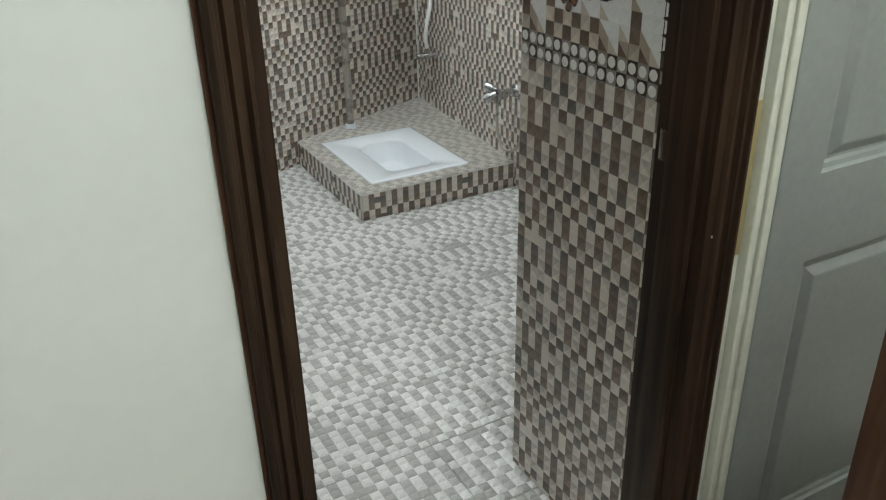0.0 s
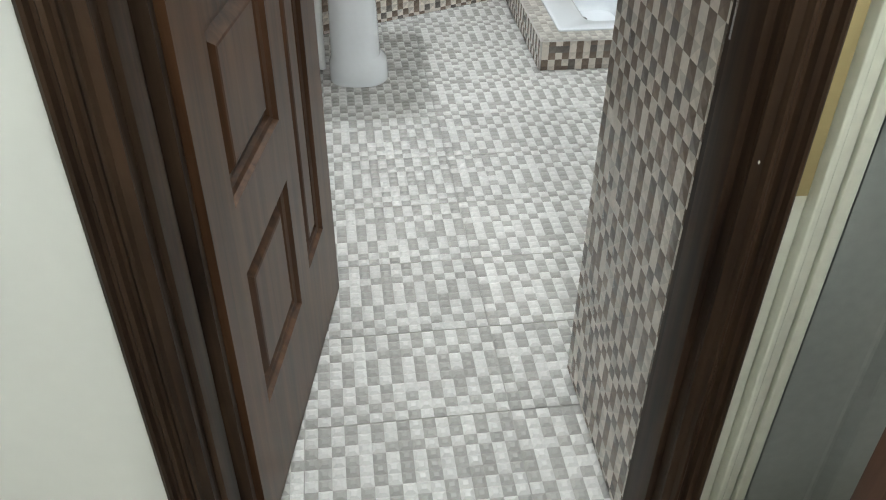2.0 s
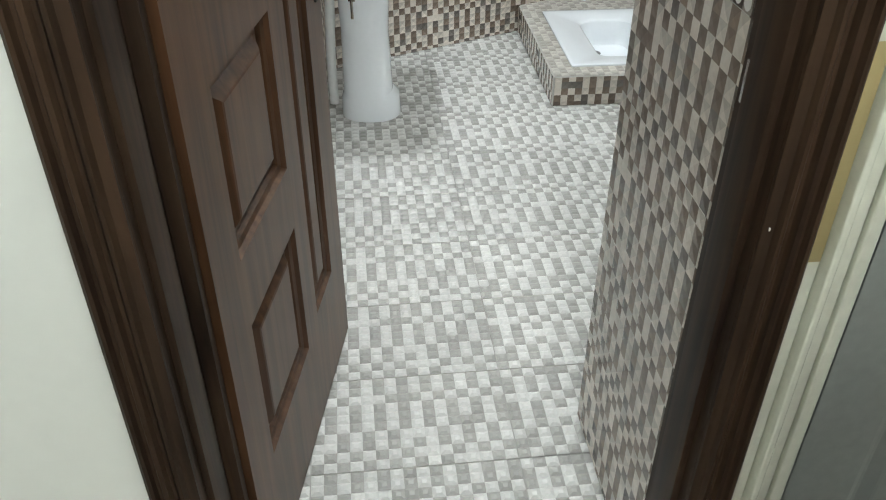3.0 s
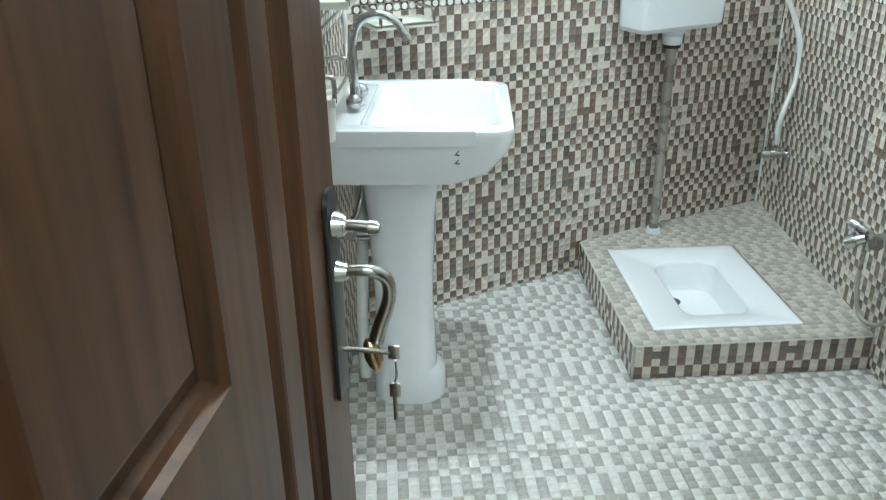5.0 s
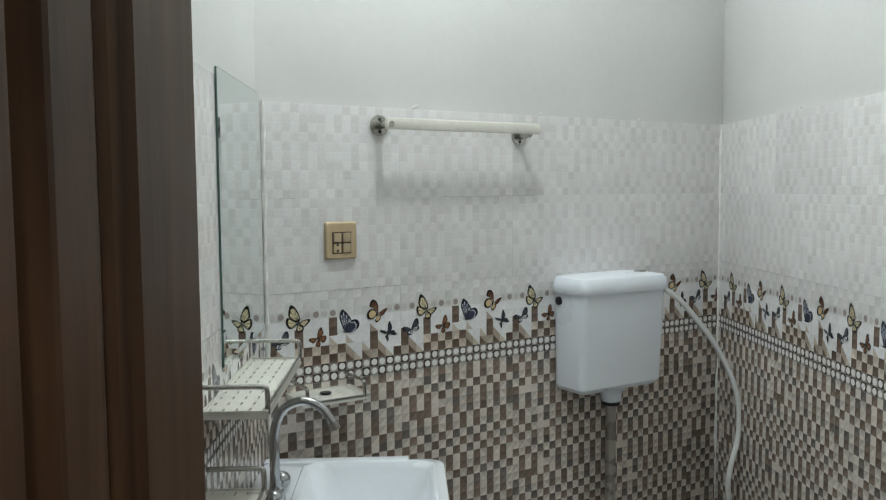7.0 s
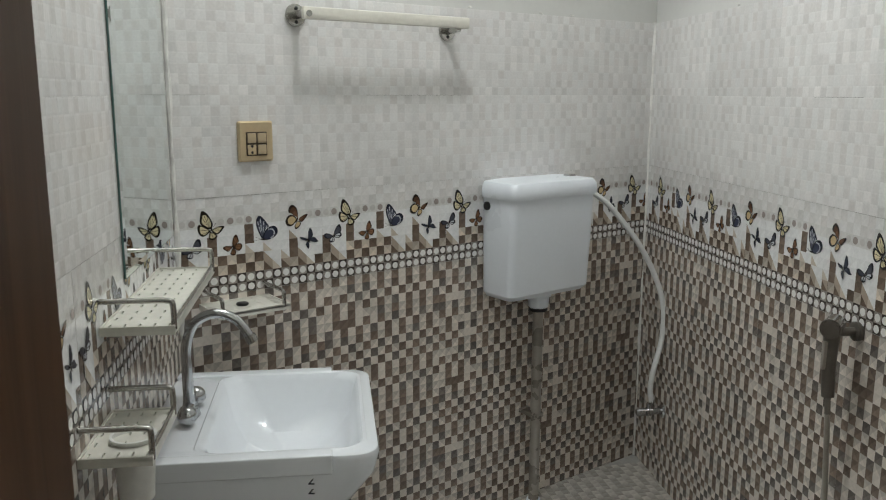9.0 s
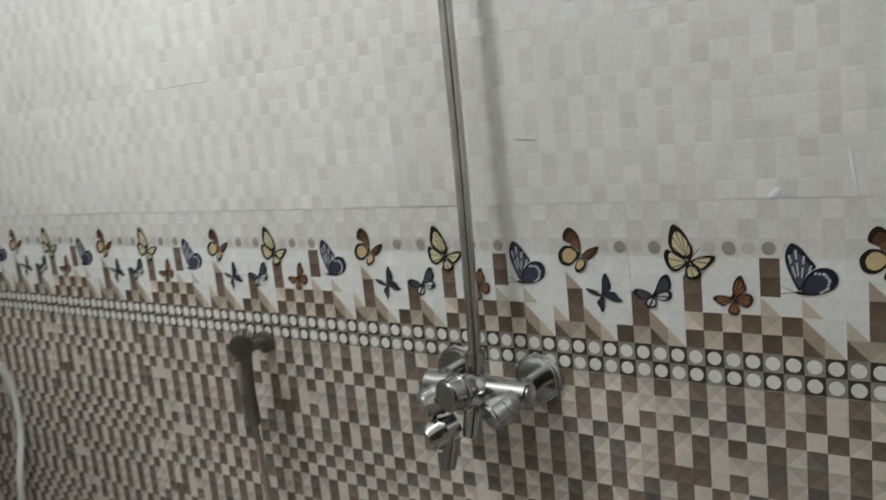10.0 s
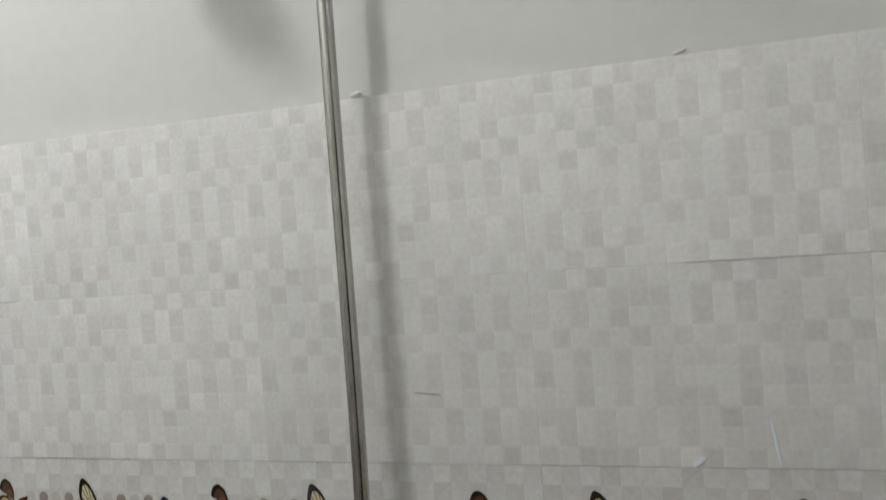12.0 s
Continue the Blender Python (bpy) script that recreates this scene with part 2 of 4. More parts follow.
SKIN = 0.012
wall_north = wall("wall_north", LC - Vector((0.12, 0, 0)), CORNER + Vector((0.12, 0, 0)), Vector((0, -1, 0)), 0.12, 0, CEIL, PLASTER, "white plastered wall tiled to shoulder height")
wall_east = wall("wall_east", CORNER - DS * 0.1, SE + DS * 0.15, NS, 0.12, 0, CEIL, PLASTER, "white plastered shower wall above patterned tiles")
wall_west = wall("wall_west", LC - DS * 0.1, LD + DS * 0.1, NL, 0.12, 0, CEIL, PLASTER, "white plastered basin wall with tiles below")
wall_stub = wall("wall_return", P0, P1, Vector(((P0 - P1).y, -(P0 - P1).x, 0)).normalized(), 0.1, 0, CEIL, PLASTER, "short tiled return wall beside the doorway")
wall_alcove = wall("wall_south", P1 + U * 0.0, SE + U * 0.1, N, 0.1, 0, CEIL, PLASTER, "plastered end wall of the shower alcove")
hall_left = wall("wall_hall_left", A - U * 0.03 - U * 2.2, A - U * 0.03, -N, THICK, 0, CEIL, HALL_PAINT, "smooth off-white painted hall wall")
hall_right = wall("wall_hall_right", A + U * (OPEN + 0.03), A + U * (OPEN + 1.6), -N, THICK, 0, CEIL, HALL_PAINT, "off-white painted hall wall beside the doorway")
hall_over = wall("wall_over_door", A - U * 0.03, A + U * (OPEN + 0.03), -N, THICK, HEAD + 0.03, CEIL, HALL_PAINT, "off-white wall above the doorway")
for name, a, b, out in (("wall_hall_back", A - U * 2.2 - N * 1.7, A + U * 2.2 - N * 1.7, N), ("wall_hall_end", A - U * 2.2 - N * 1.8, A - U * 2.2 + N * 0.1, U),
                        ("wall_hall_far", A + U * 2.2 - N * 1.8, A + U * 2.2 + N * 0.1, -U)):
    wall(name, a, b, out, 0.1, 0, CEIL, HALL_PAINT, "plain off-white hall wall")
bm = prism([(p.x, p.y) for p in (A - U * 2.3 - N * 1.8, A + U * 2.3 - N * 1.8, A + U * 2.3 + N * 0.02, A - U * 2.3 + N * 0.02)], -0.1, -0.004)
tagged(part("floor_hall", bm, HALL_FLOOR, smooth=False), "plain brownish hall floor", "floor", kind="structure")
bm = box(-2.2, 4.4, -2.6, 3.4, CEIL, CEIL + 0.1)
tagged(part("ceiling", bm, PLASTER, smooth=False), "plain white plastered ceiling", "ceiling", kind="structure")
floor = tagged(part("floor", prism([(p.x, p.y) for p in (LC - DS * 0.1, CORNER - DS * 0.1, SE + DS * 0.1, P1 - N * 0.05, P0 - N * THICK, A - N * 0.0, LD)], -0.16, -0.070), WHITE_GROUT, smooth=False),
               "bathroom floor of embossed grey and white check tiles", "floor", kind="structure")

# ---------------------------------------------------------------- tiles with printed, embossed cells
rnd = random.Random(7)


def shade(c, k):
    return tuple(min(1.0, v * k) for v in c)


BANDS = [0, 1, 1, 0, 1, 1, 1, 0, 0, 1]
BANDS2 = [0, 0, 1, 0, 0, 0, 1, 1, 0, 1]


def brown_cells(seed, bands=BANDS):
    r = random.Random(seed)
    odd = {(r.randrange(16), r.randrange(10)) for _ in range(3)}
    grid = {}
    for i in range(16):
        for j in range(10):
            dark = (i + bands[j]) % 2 == 1
            if (i, j) in odd:
                dark = not dark
            k = r.uniform(0.8, 1.2)
            grid[i, j] = shade((0.222, 0.170, 0.137) if r.random() < 0.75 else (0.188, 0.166, 0.150), k) if dark else shade((0.700, 0.643, 0.582), r.uniform(0.88, 1.10))
    return grid


PALE = (0.765, 0.757, 0.747)


def pale_cells(seed, light=PALE, dark=(0.685, 0.668, 0.654), bands=BANDS, odds=7, spread=0.03, uneven=0.5):
    r = random.Random(seed)
    odd = {(r.randrange(16), r.randrange(10)) for _ in range(odds)}
    grid = {}
    for i in range(16):
        for j in range(10):
            on = ((i + bands[j]) % 2 == 1) != ((i, j) in odd)
            mix = r.uniform(1 - uneven, 1 + 0.4 * uneven) if on else r.choice((0.0, 0.0, 0.3 * uneven))
            tint = r.uniform(-0.012, 0.020) * uneven
            c = tuple(a + (b - a) * mix for a, b in zip(light, dark))
            grid[i, j] = shade((c[0] + tint, c[1], c[2] - tint * 0.3), r.uniform(1 - spread, 1 + spread))
    return grid


def border_cells(seed):
    r = random.Random(seed)
    grid = pale_cells(seed, (0.76, 0.75, 0.74), (0.68, 0.665, 0.65))
    white, dark, mid, beige = (0.84, 0.84, 0.84), (0.135, 0.098, 0.074), (0.30, 0.24, 0.19), (0.53, 0.46, 0.39)
    for i in range(16):
        grid[i, 2] = shade((0.70, 0.69, 0.67), r.uniform(0.96, 1.04))
        for j in (3, 4, 5, 6):
            grid[i, j] = shade(white, r.uniform(0.97, 1.01))
        grid[i, 7] = shade(dark if i % 2 else beige, r.uniform(0.85, 1.2)) if i not in (2, 10, 14) else white
        for j in (8, 9):
            grid[i, j] = (0.075, 0.060, 0.052) if (i + j) % 2 == 0 else (0.33, 0.295, 0.27)
    for tone, spots in ((dark, ((7, 3), (7, 4), (3, 4), (3, 5), (0, 5), (12, 5), (0, 6), (4, 6), (6, 6), (8, 6), (12, 6))), (beige, ((3, 6), (5, 6), (7, 6)))):
        for spot in spots:
            grid[spot] = shade(tone, r.uniform(0.9, 1.4))
    return grid


def tile_mesh(name, w, h, grid, relief, mat, keep=None, x0=0.0, x1=None, y0=0.0, y1=None, facet_shade=0.12, gap=0.0005, decor=None, thick=0.010, pillow=0.0, field=None):
    """A tile of 16 by 10 embossed cells, seen from z; keep() leaves cells out, x0..y1 cut it to size."""
    x1, y1 = w if x1 is None else x1, h if y1 is None else y1
    verts, faces, cols = [], [], []

    def face(pts, c):
        k = len(verts)
        verts.extend(pts)
        faces.append(tuple(range(k, k + len(pts))))
        cols.append((len(pts), c))

    cw, ch, side = w / 16, h / 10, gap * (0.8 if gap > 0.001 else 0.25)
    for (i, j), c in grid.items():
        ax, bx = max(i * cw + (side if i == 0 else 0), x0 + side), min((i + 1) * cw - (side if i == 15 else 0), x1 - side)
        top = h - j * ch
        ay, by = max(top - ch + (gap if j == 9 else 0), y0 + gap), min(top - (gap if j == 0 else 0), y1 - gap)
        if bx - ax < 0.002 or by - ay < 0.002 or (keep and not keep((ax + bx) / 2, (ay + by) / 2)):
            continue
        mx, my = (ax + bx) / 2, (ay + by) / 2
        q = [(ax, ay, 0), (bx, ay, 0), (bx, by, 0), (ax, by, 0)]
        # Relief shading put into the print: flat cells lighten below, darken above.
        tones = (1 - facet_shade, 1 - 0.5 * facet_shade, 1 + facet_shade, 1 + 0.4 * facet_shade) if pillow else (1 + facet_shade, 1 + 0.25 * facet_shade, 1 - facet_shade, 1 - 0.35 * facet_shade)
        if facet_shade > 0.1 and not pillow and (i * 7 + j * 5 + i * j) % 3 == 0:
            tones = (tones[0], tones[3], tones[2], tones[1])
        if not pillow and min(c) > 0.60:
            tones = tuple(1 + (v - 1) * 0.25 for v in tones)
        # Cushion rims carry painted light: brighter at top and left, shaded at bottom and right.
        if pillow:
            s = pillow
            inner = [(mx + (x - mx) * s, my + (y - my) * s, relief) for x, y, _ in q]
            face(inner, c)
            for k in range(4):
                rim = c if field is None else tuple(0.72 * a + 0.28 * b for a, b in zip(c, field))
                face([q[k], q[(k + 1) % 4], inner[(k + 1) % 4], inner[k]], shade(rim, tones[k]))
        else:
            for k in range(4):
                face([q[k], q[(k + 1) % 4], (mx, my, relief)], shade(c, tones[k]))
    if decor:
        decor(face, w, h, x0, x1)
    if keep is None:
        a, b, c, d = x0 + side, x1 - side, y0 + gap, y1 - gap
        edge = (0.60, 0.58, 0.55)
        for p, q in (((a, c), (b, c)), ((b, c), (b, d)), ((b, d), (a, d)), ((a, d), (a, c))):
            face([(*p, -thick), (*q, -thick), (*q, 0), (*p, 0)], edge)
    me = bpy.data.meshes.new(name)
    me.from_pydata(verts, [], faces)
    attr = me.color_attributes.new("Print", "FLOAT_COLOR", "CORNER")
    flat = []
    for n, c in cols:
        flat.extend((*c, 1.0) * n)
    attr.data.foreach_set("color", flat)
    me.materials.append(mat)
    return me


# printed butterflies, small discs and stepped dots of the border tile; wing outlines in cells, from the root round
CREAM_FLY = (
    ("cream", ((-0.08, 0.08), (0.24, 0.52), (-0.03, 1.29), (-0.42, 1.85), (-0.85, 2.06), (-1.06, 1.65), (-1.14, 0.97), (-0.91, 0.52))),
    ("cream", ((-0.08, -0.08), (-0.73, 0.40), (-1.27, 0.65), (-1.44, 0.16), (-1.18, -0.48), (-0.73, -0.61))),
    ("cream", ((0.09, 0.00), (0.76, 0.29), (1.44, 0.29), (1.24, -0.13), (0.70, -0.52), (0.27, -0.32))),
    ("cream", ((-0.03, -0.21), (0.45, -0.40), (0.67, -0.74), (0.30, -1.06), (-0.18, -0.97), (-0.27, -0.61))),
)
GOLD_FLY = (
    ("brown", ((0.09, 0.18), (0.15, 0.79), (-0.05, 1.39), (-0.51, 1.71), (-0.88, 1.46), (-1.00, 0.96), (-0.64, 0.74), (-0.19, 0.51))),
    ("gold", ((0.00, 0.07), (-0.38, 0.51), (-0.96, 0.56), (-1.38, 0.07), (-1.26, -0.51), (-0.79, -0.67), (-0.36, -0.46))),
    ("brown", ((0.19, 0.00), (0.67, 0.38), (1.31, 0.56), (1.15, 0.18), (0.67, -0.29), (0.36, -0.18))),
    ("gold", ((0.09, -0.15), (0.44, -0.29), (0.38, -0.71), (-0.10, -1.06), (-0.32, -0.85), (-0.18, -0.46))),
)
NAVY_FLY = (
    ("stripe", ((-0.01, 0.08), (-0.45, 0.83), (-0.72, 1.81), (-0.45, 2.58), (0.01, 2.44), (0.47, 1.86), (0.78, 1.36), (0.35, 1.04))),
    ("band", ((0.04, 0.03), (0.29, 0.86), (0.86, 1.31), (1.50, 1.31), (1.81, 0.89), (1.65, 0.33), (1.17, 0.03), (0.55, -0.12))),
)
RUST_FLY = (
    ("rust", ((-0.01, 0.07), (-0.10, 0.44), (0.06, 1.04), (0.40, 1.31), (0.58, 0.90), (0.65, 0.54), (0.27, 0.19))),
    ("rust", ((-0.06, 0.00), (-0.38, 0.14), (-0.88, 0.17), (-1.17, -0.03), (-0.88, -0.31), (-0.55, -0.43))),
    ("rust", ((0.06, 0.00), (0.45, 0.31), (0.88, 0.29), (1.00, -0.01), (0.78, -0.42), (0.42, -0.42))),
    ("rust", ((-0.03, -0.11), (-0.29, -0.47), (-0.36, -0.76), (-0.06, -0.92), (0.21, -0.83), (0.26, -0.47))),
)
INK_FLY = (
    ("ink", ((0.01, 0.07), (0.05, 0.49), (0.09, 1.01), (0.32, 1.42), (0.56, 1.04), (0.65, 0.54), (0.36, 0.21))),
    ("ink", ((-0.05, -0.01), (-0.38, 0.01), (-0.79, 0.18), (-1.01, 0.46), (-0.58, 0.40), (-0.18, 0.24))),
    ("ink", ((0.08, 0.01), (0.46, 0.29), (0.90, 0.26), (1.15, -0.07), (1.37, -0.22), (0.95, -0.31), (0.49, -0.18))),
    ("ink", ((-0.03, -0.10), (0.15, -0.42), (0.13, -0.76), (0.00, -1.00), (-0.18, -0.65), (-0.31, -0.38))),
)
FROST_FLY = (
    ("slate", ((0.05, 0.08), (0.15, 0.53), (0.45, 1.10), (0.82, 1.29), (1.02, 0.97), (1.00, 0.45), (0.52, 0.19))),
    ("slate", ((-0.06, 0.00), (-0.48, 0.29), (-1.09, 0.39), (-1.23, 0.13), (-0.91, -0.21), (-0.41, -0.21))),
    ("frost", ((0.06, 0.00), (0.45, 0.23), (0.97, 0.32), (1.05, -0.05), (0.64, -0.29), (0.27, -0.21))),
    ("frost", ((-0.03, -0.08), (-0.39, -0.19), (-0.58, -0.52), (-0.33, -0.73), (0.06, -0.65), (0.14, -0.26))),
)
INKS = {"cream": ((0.70, 0.62, 0.40), (0.020, 0.016, 0.012)), "gold": ((0.62, 0.47, 0.27), (0.022, 0.015, 0.010)), "brown": ((0.105, 0.050, 0.028), (0.028, 0.016, 0.011)),
        "stripe": ((0.085, 0.092, 0.125), (0.022, 0.025, 0.040)), "band": ((0.042, 0.050, 0.085), (0.020, 0.023, 0.038)), "rust": ((0.27, 0.135, 0.068), (0.055, 0.028, 0.016)),
        "ink": ((0.040, 0.046, 0.066), (0.022, 0.025, 0.036)), "slate": ((0.068, 0.070, 0.090), (0.022, 0.023, 0.030)), "frost": ((0.62, 0.64, 0.67), (0.022, 0.023, 0.030))}


def smooth_ring(points, steps=4):
    """A closed round-cornered outline through the points."""
    pts, out = [Vector(p) for p in points], []
    n = len(pts)
    for k in range(n):
        a, b, c, d = pts[k - 1], pts[k], pts[(k + 1) % n], pts[(k + 2) % n]
        for m in range(steps):
            t = m / steps
            out.append(0.5 * ((2 * b) + (c - a) * t + (2 * a - 5 * b + 4 * c - d) * t * t + (3 * b - a - 3 * c + d) * t ** 3))
    return out


def butterfly(face, cx, cy, wings, cell, heading, feelers, lift=0.0012):
    """Wings with a dark margin, a coloured field and veins from the root; then the body and its feelers."""
    def lay(pts, c, z):
        face([(cx + p.x * cell, cy + p.y * cell, z) for p in pts], c)

    def streak(a, b, wa, wb, c, z):
        side = Vector((-(b - a).y, (b - a).x)).normalized()
        lay([a - side * wa, b - side * wb, b + side * wb, a + side * wa], c, z)

    for k, (kind, outline) in enumerate(wings):
        fill, edge = INKS[kind]
        root = Vector(outline[0])
        ring = smooth_ring(outline)
        z = lift + 0.00025 * k
        if sum(a.x * b.y - b.x * a.y for a, b in zip(ring, ring[1:] + ring[:1])) < 0:
            ring.reverse()
        lay(ring, edge, z)
        mid = sum(ring, Vector((0, 0))) / len(ring)
        reach = max((p - root).length for p in ring)
        inset = 0.80 if kind in ("cream", "gold", "frost") else 0.84
        field = []
        for p in ring:
            far = (p - root).length / reach
            q = mid + (p - mid) * inset
            field.append(q + (root - q) * (0.07 * far + 0.05))
        lay(field, fill, z + 0.00006)
        tips = [Vector(p) for p in outline[2:-1]]
        if kind in ("cream", "rust"):
            for p in tips:
                streak(root, root + (p - root) * 0.93, 0.015, 0.030, edge, z + 0.00012)
        elif kind == "frost":
            streak(root, root + (tips[len(tips) // 2] - root) * 0.95, 0.03, 0.05, edge, z + 0.00012)
        elif kind == "brown":
            lay([root + (p - root) * 0.52 for p in ring], (0.17, 0.085, 0.048), z + 0.00012)
        elif kind == "stripe":
            for p, q in zip(tips, tips[1:]):
                m = (p + q) / 2
                streak(root + (m - root) * 0.34, root + (m - root) * 0.62, 0.035, 0.055, (0.50, 0.52, 0.57), z + 0.00012)
                streak(root + (m - root) * 0.70, root + (m - root) * 0.90, 0.05, 0.06, (0.50, 0.52, 0.57), z + 0.00012)
        elif kind == "band":
            for p, q in zip(tips, tips[1:]):
                for f in (0.12, 0.5, 0.88):
                    m = root + (p + (q - p) * f - root) * 0.74
                    streak(m, m + (m - root).normalized() * 0.15, 0.055, 0.06, (0.52, 0.54, 0.60), z + 0.00012)
    ahead = Vector((math.cos(radians(heading)), math.sin(radians(heading))))
    side = Vector((-ahead.y, ahead.x))
    lay([ahead * a + side * b for a, b in ((-0.42, 0), (-0.2, -0.075), (0.14, -0.085), (0.26, -0.03), (0.26, 0.03), (0.14, 0.085), (-0.2, 0.075))], (0.03, 0.022, 0.018), lift + 0.0013)
    if feelers:
        for turn in (-16, 16):
            v = Vector((math.cos(radians(heading + turn)), math.sin(radians(heading + turn))))
            streak(ahead * 0.22, ahead * 0.22 + v * feelers, 0.012, 0.016, (0.035, 0.028, 0.024), lift + 0.0014)


def disc(face, cx, cy, r, c, z, n=14):
    face([(cx + r * math.cos(2 * math.pi * k / n), cy + r * math.sin(2 * math.pi * k / n), z) for k in range(n)], c)


def border_print(face, w, h, x0, x1):
    cw, ch = w / 16, h / 10

    def at(col, row):
        return col * cw, h - row * ch

    def inside(col, half):
        return x0 + half < col * cw < x1 - half

    for i in range(16):
        for j in (8, 9):
            x, y = at(i + 0.5, j + 0.5)
            if inside(i + 0.5, 0.009):
                disc(face, x, y, 0.0094, (0.86, 0.85, 0.83), 0.0010)
    for i in (0, 1, 4, 5, 6, 7, 8, 14, 15):
        if inside(i + 0.5, 0.008):
            x, y = at(i + 0.5, 2.5)
            disc(face, x, y, 0.0088, (0.36, 0.31, 0.29) if i in (1, 5, 7, 15) else (0.60, 0.58, 0.56), 0.0009)
    # slanting half cells, light above dark, that step up into the white field
    tan, sand = (0.42, 0.345, 0.28), (0.60, 0.53, 0.45)
    for i, j, c in ((0, 4, tan), (12, 4, tan), (9, 5, sand), (7, 5, sand), (1, 6, tan), (9, 6, tan), (11, 6, sand), (13, 6, tan), (15, 6, sand), (2, 7, sand), (10, 7, sand), (14, 7, sand)):
        if inside(i + 0.5, 0.013):
            x, y = at(i, j + 1)
            face([(x, y, 0.0008), (x + cw, y, 0.0008), (x, y + ch, 0.0008)], c)
    for i, j, c in [(i, 7, tan) for i in (1, 9, 11, 13, 15)] + [(12, 6, (0.20, 0.15, 0.118)), (0, 6, (0.20, 0.15, 0.118)), (3, 6, sand), (5, 6, sand)]:
        if inside(i + 0.5, 0.013):
            x, y = at(i + 1, j)
            face([(x, y, 0.0008), (x - cw, y, 0.0008), (x, y - ch, 0.0008)], c)
    for col, row, wings, heading, feelers in ((3.42, 3.22, CREAM_FLY, 62, 0.75), (12.95, 3.02, GOLD_FLY, 60, 0), (8.95, 4.72, NAVY_FLY, 172, 0.75),
                                              (5.70, 5.18, RUST_FLY, 118, 0), (14.2, 5.38, INK_FLY, 130, 0.2), (1.35, 5.22, FROST_FLY, 250, 0.35)):
        if inside(col, 0.03):
            butterfly(face, *at(col, row), wings, cw * 0.96, heading, feelers)


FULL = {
    "brown": [tile_mesh("brown_tile", TW, PITCH, brown_cells(s, b), 0.0011, GLAZE, facet_shade=0.21) for s, b in ((1, BANDS), (2, BANDS2))],
    "border": [tile_mesh("border_tile", TW, PITCH, border_cells(3), 0.0006, GLAZE, facet_shade=0.16, decor=border_print)],
    "pale": [tile_mesh("pale_tile", TW, PITCH, pale_cells(s), 0.00012, GLAZE, facet_shade=0.022, gap=0.0002, pillow=0.74, field=PALE) for s in (4, 5)],
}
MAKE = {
    "brown": lambda k, **cut: tile_mesh("brown_tile_cut", TW, PITCH, brown_cells(1 + k, (BANDS, BANDS2)[k]), 0.0011, GLAZE, facet_shade=0.21, **cut),
    "border": lambda k, **cut: tile_mesh("border_tile_cut", TW, PITCH, border_cells(3), 0.0006, GLAZE, facet_shade=0.16, decor=border_print, **cut),
    "pale": lambda k, **cut: tile_mesh("pale_tile_cut", TW, PITCH, pale_cells(4 + k), 0.00012, GLAZE, facet_shade=0.022, gap=0.0002, pillow=0.74, field=PALE, **cut),
}
ROWS = ["pale", "pale", "border", "brown", "brown", "brown", "brown"]
tile_jobs = []


def tile_wall(parent, origin, along, out, length, first):
    """Courses of tiles from the top joint down to the floor; first: where the first full tile begins."""
    starts = [first + k * TW for k in range(-1, int(length / TW) + 2) if first + (k + 1) * TW > 0.004 and first + k * TW < length - 0.004]
    for row, kind in enumerate(ROWS):
        z = TILE_TOP - (row + 1) * PITCH
        for n, s in enumerate(starts):
            k = (n * 7 + row * 3) % len(FULL[kind])
            cut = {}
            if s < 0:
                cut["x0"] = -s
            if s + TW > length:
                cut["x1"] = length - s
            if z < 0:
                cut["y0"] = -z
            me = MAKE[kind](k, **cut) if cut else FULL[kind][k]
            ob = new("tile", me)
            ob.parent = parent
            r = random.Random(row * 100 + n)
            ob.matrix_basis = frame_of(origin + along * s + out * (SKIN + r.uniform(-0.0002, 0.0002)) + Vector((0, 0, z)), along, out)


def grout_bed(parent, origin, along, out, length, name="grout_bed"):
    own = box(0, length, 0, TILE_TOP - 0.001, 0, SKIN - 0.0022)
    return part(name, own, WHITE_GROUT, parent, smooth=False, place=frame_of(origin, along, out))


UPZ = Vector((0, 0, 1))
COURSES = [
    (wall_north, LC, Vector((1, 0, 0)), Vector((0, -1, 0)), XC - XL, 0.013),
    (wall_east, CORNER, DS, NS, (SE - CORNER).length, 0.074),
    (wall_west, LD, -DS, NL, (LC - LD).length, (LC - LD).length - 5 * TW - 0.01),
    (wall_stub, P1, (P0 - P1).normalized(), Vector(((P0 - P1).y, -(P0 - P1).x, 0)).normalized(), (P0 - P1).length, 0.0),
    (wall_alcove, SE, -U, N, (SE - P1).length, 0.0),
]

# ---------------------------------------------------------------- doorway and door
def local_door(a, b, z):
    return A + U * a + N * b + Vector((0, 0, z))


DOORWAY = Matrix((U, N, UPZ)).transposed().to_4x4()
DOORWAY.translation = A

door_frame = tagged(thing("door_frame", DOORWAY, "dark stained wooden door frame with ridged casing", "door frame"), kind="structure")


def ridged(x0, x1, z0, z1, flip, bm=None):
    """An upright casing with stepped ridges, on the hall side."""
    w = x1 - x0
    prof = [(0, 0), (0, 0.018), (0.10, 0.024), (0.18, 0.024), (0.22, 0.015), (0.30, 0.015), (0.36, 0.022), (0.46, 0.022), (0.50, 0.012), (0.58, 0.012), (0.66, 0.018), (0.74, 0.018), (0.80, 0.009), (1, 0.006), (1, 0)]
    pts = [((x1 - w * f) if flip else (x0 + w * f), -d) for f, d in prof]
    return prism(pts, z0, z1, bm)


def recalced(bm):
    bmesh.ops.recalc_face_normals(bm, faces=bm.faces[:])
    return bm


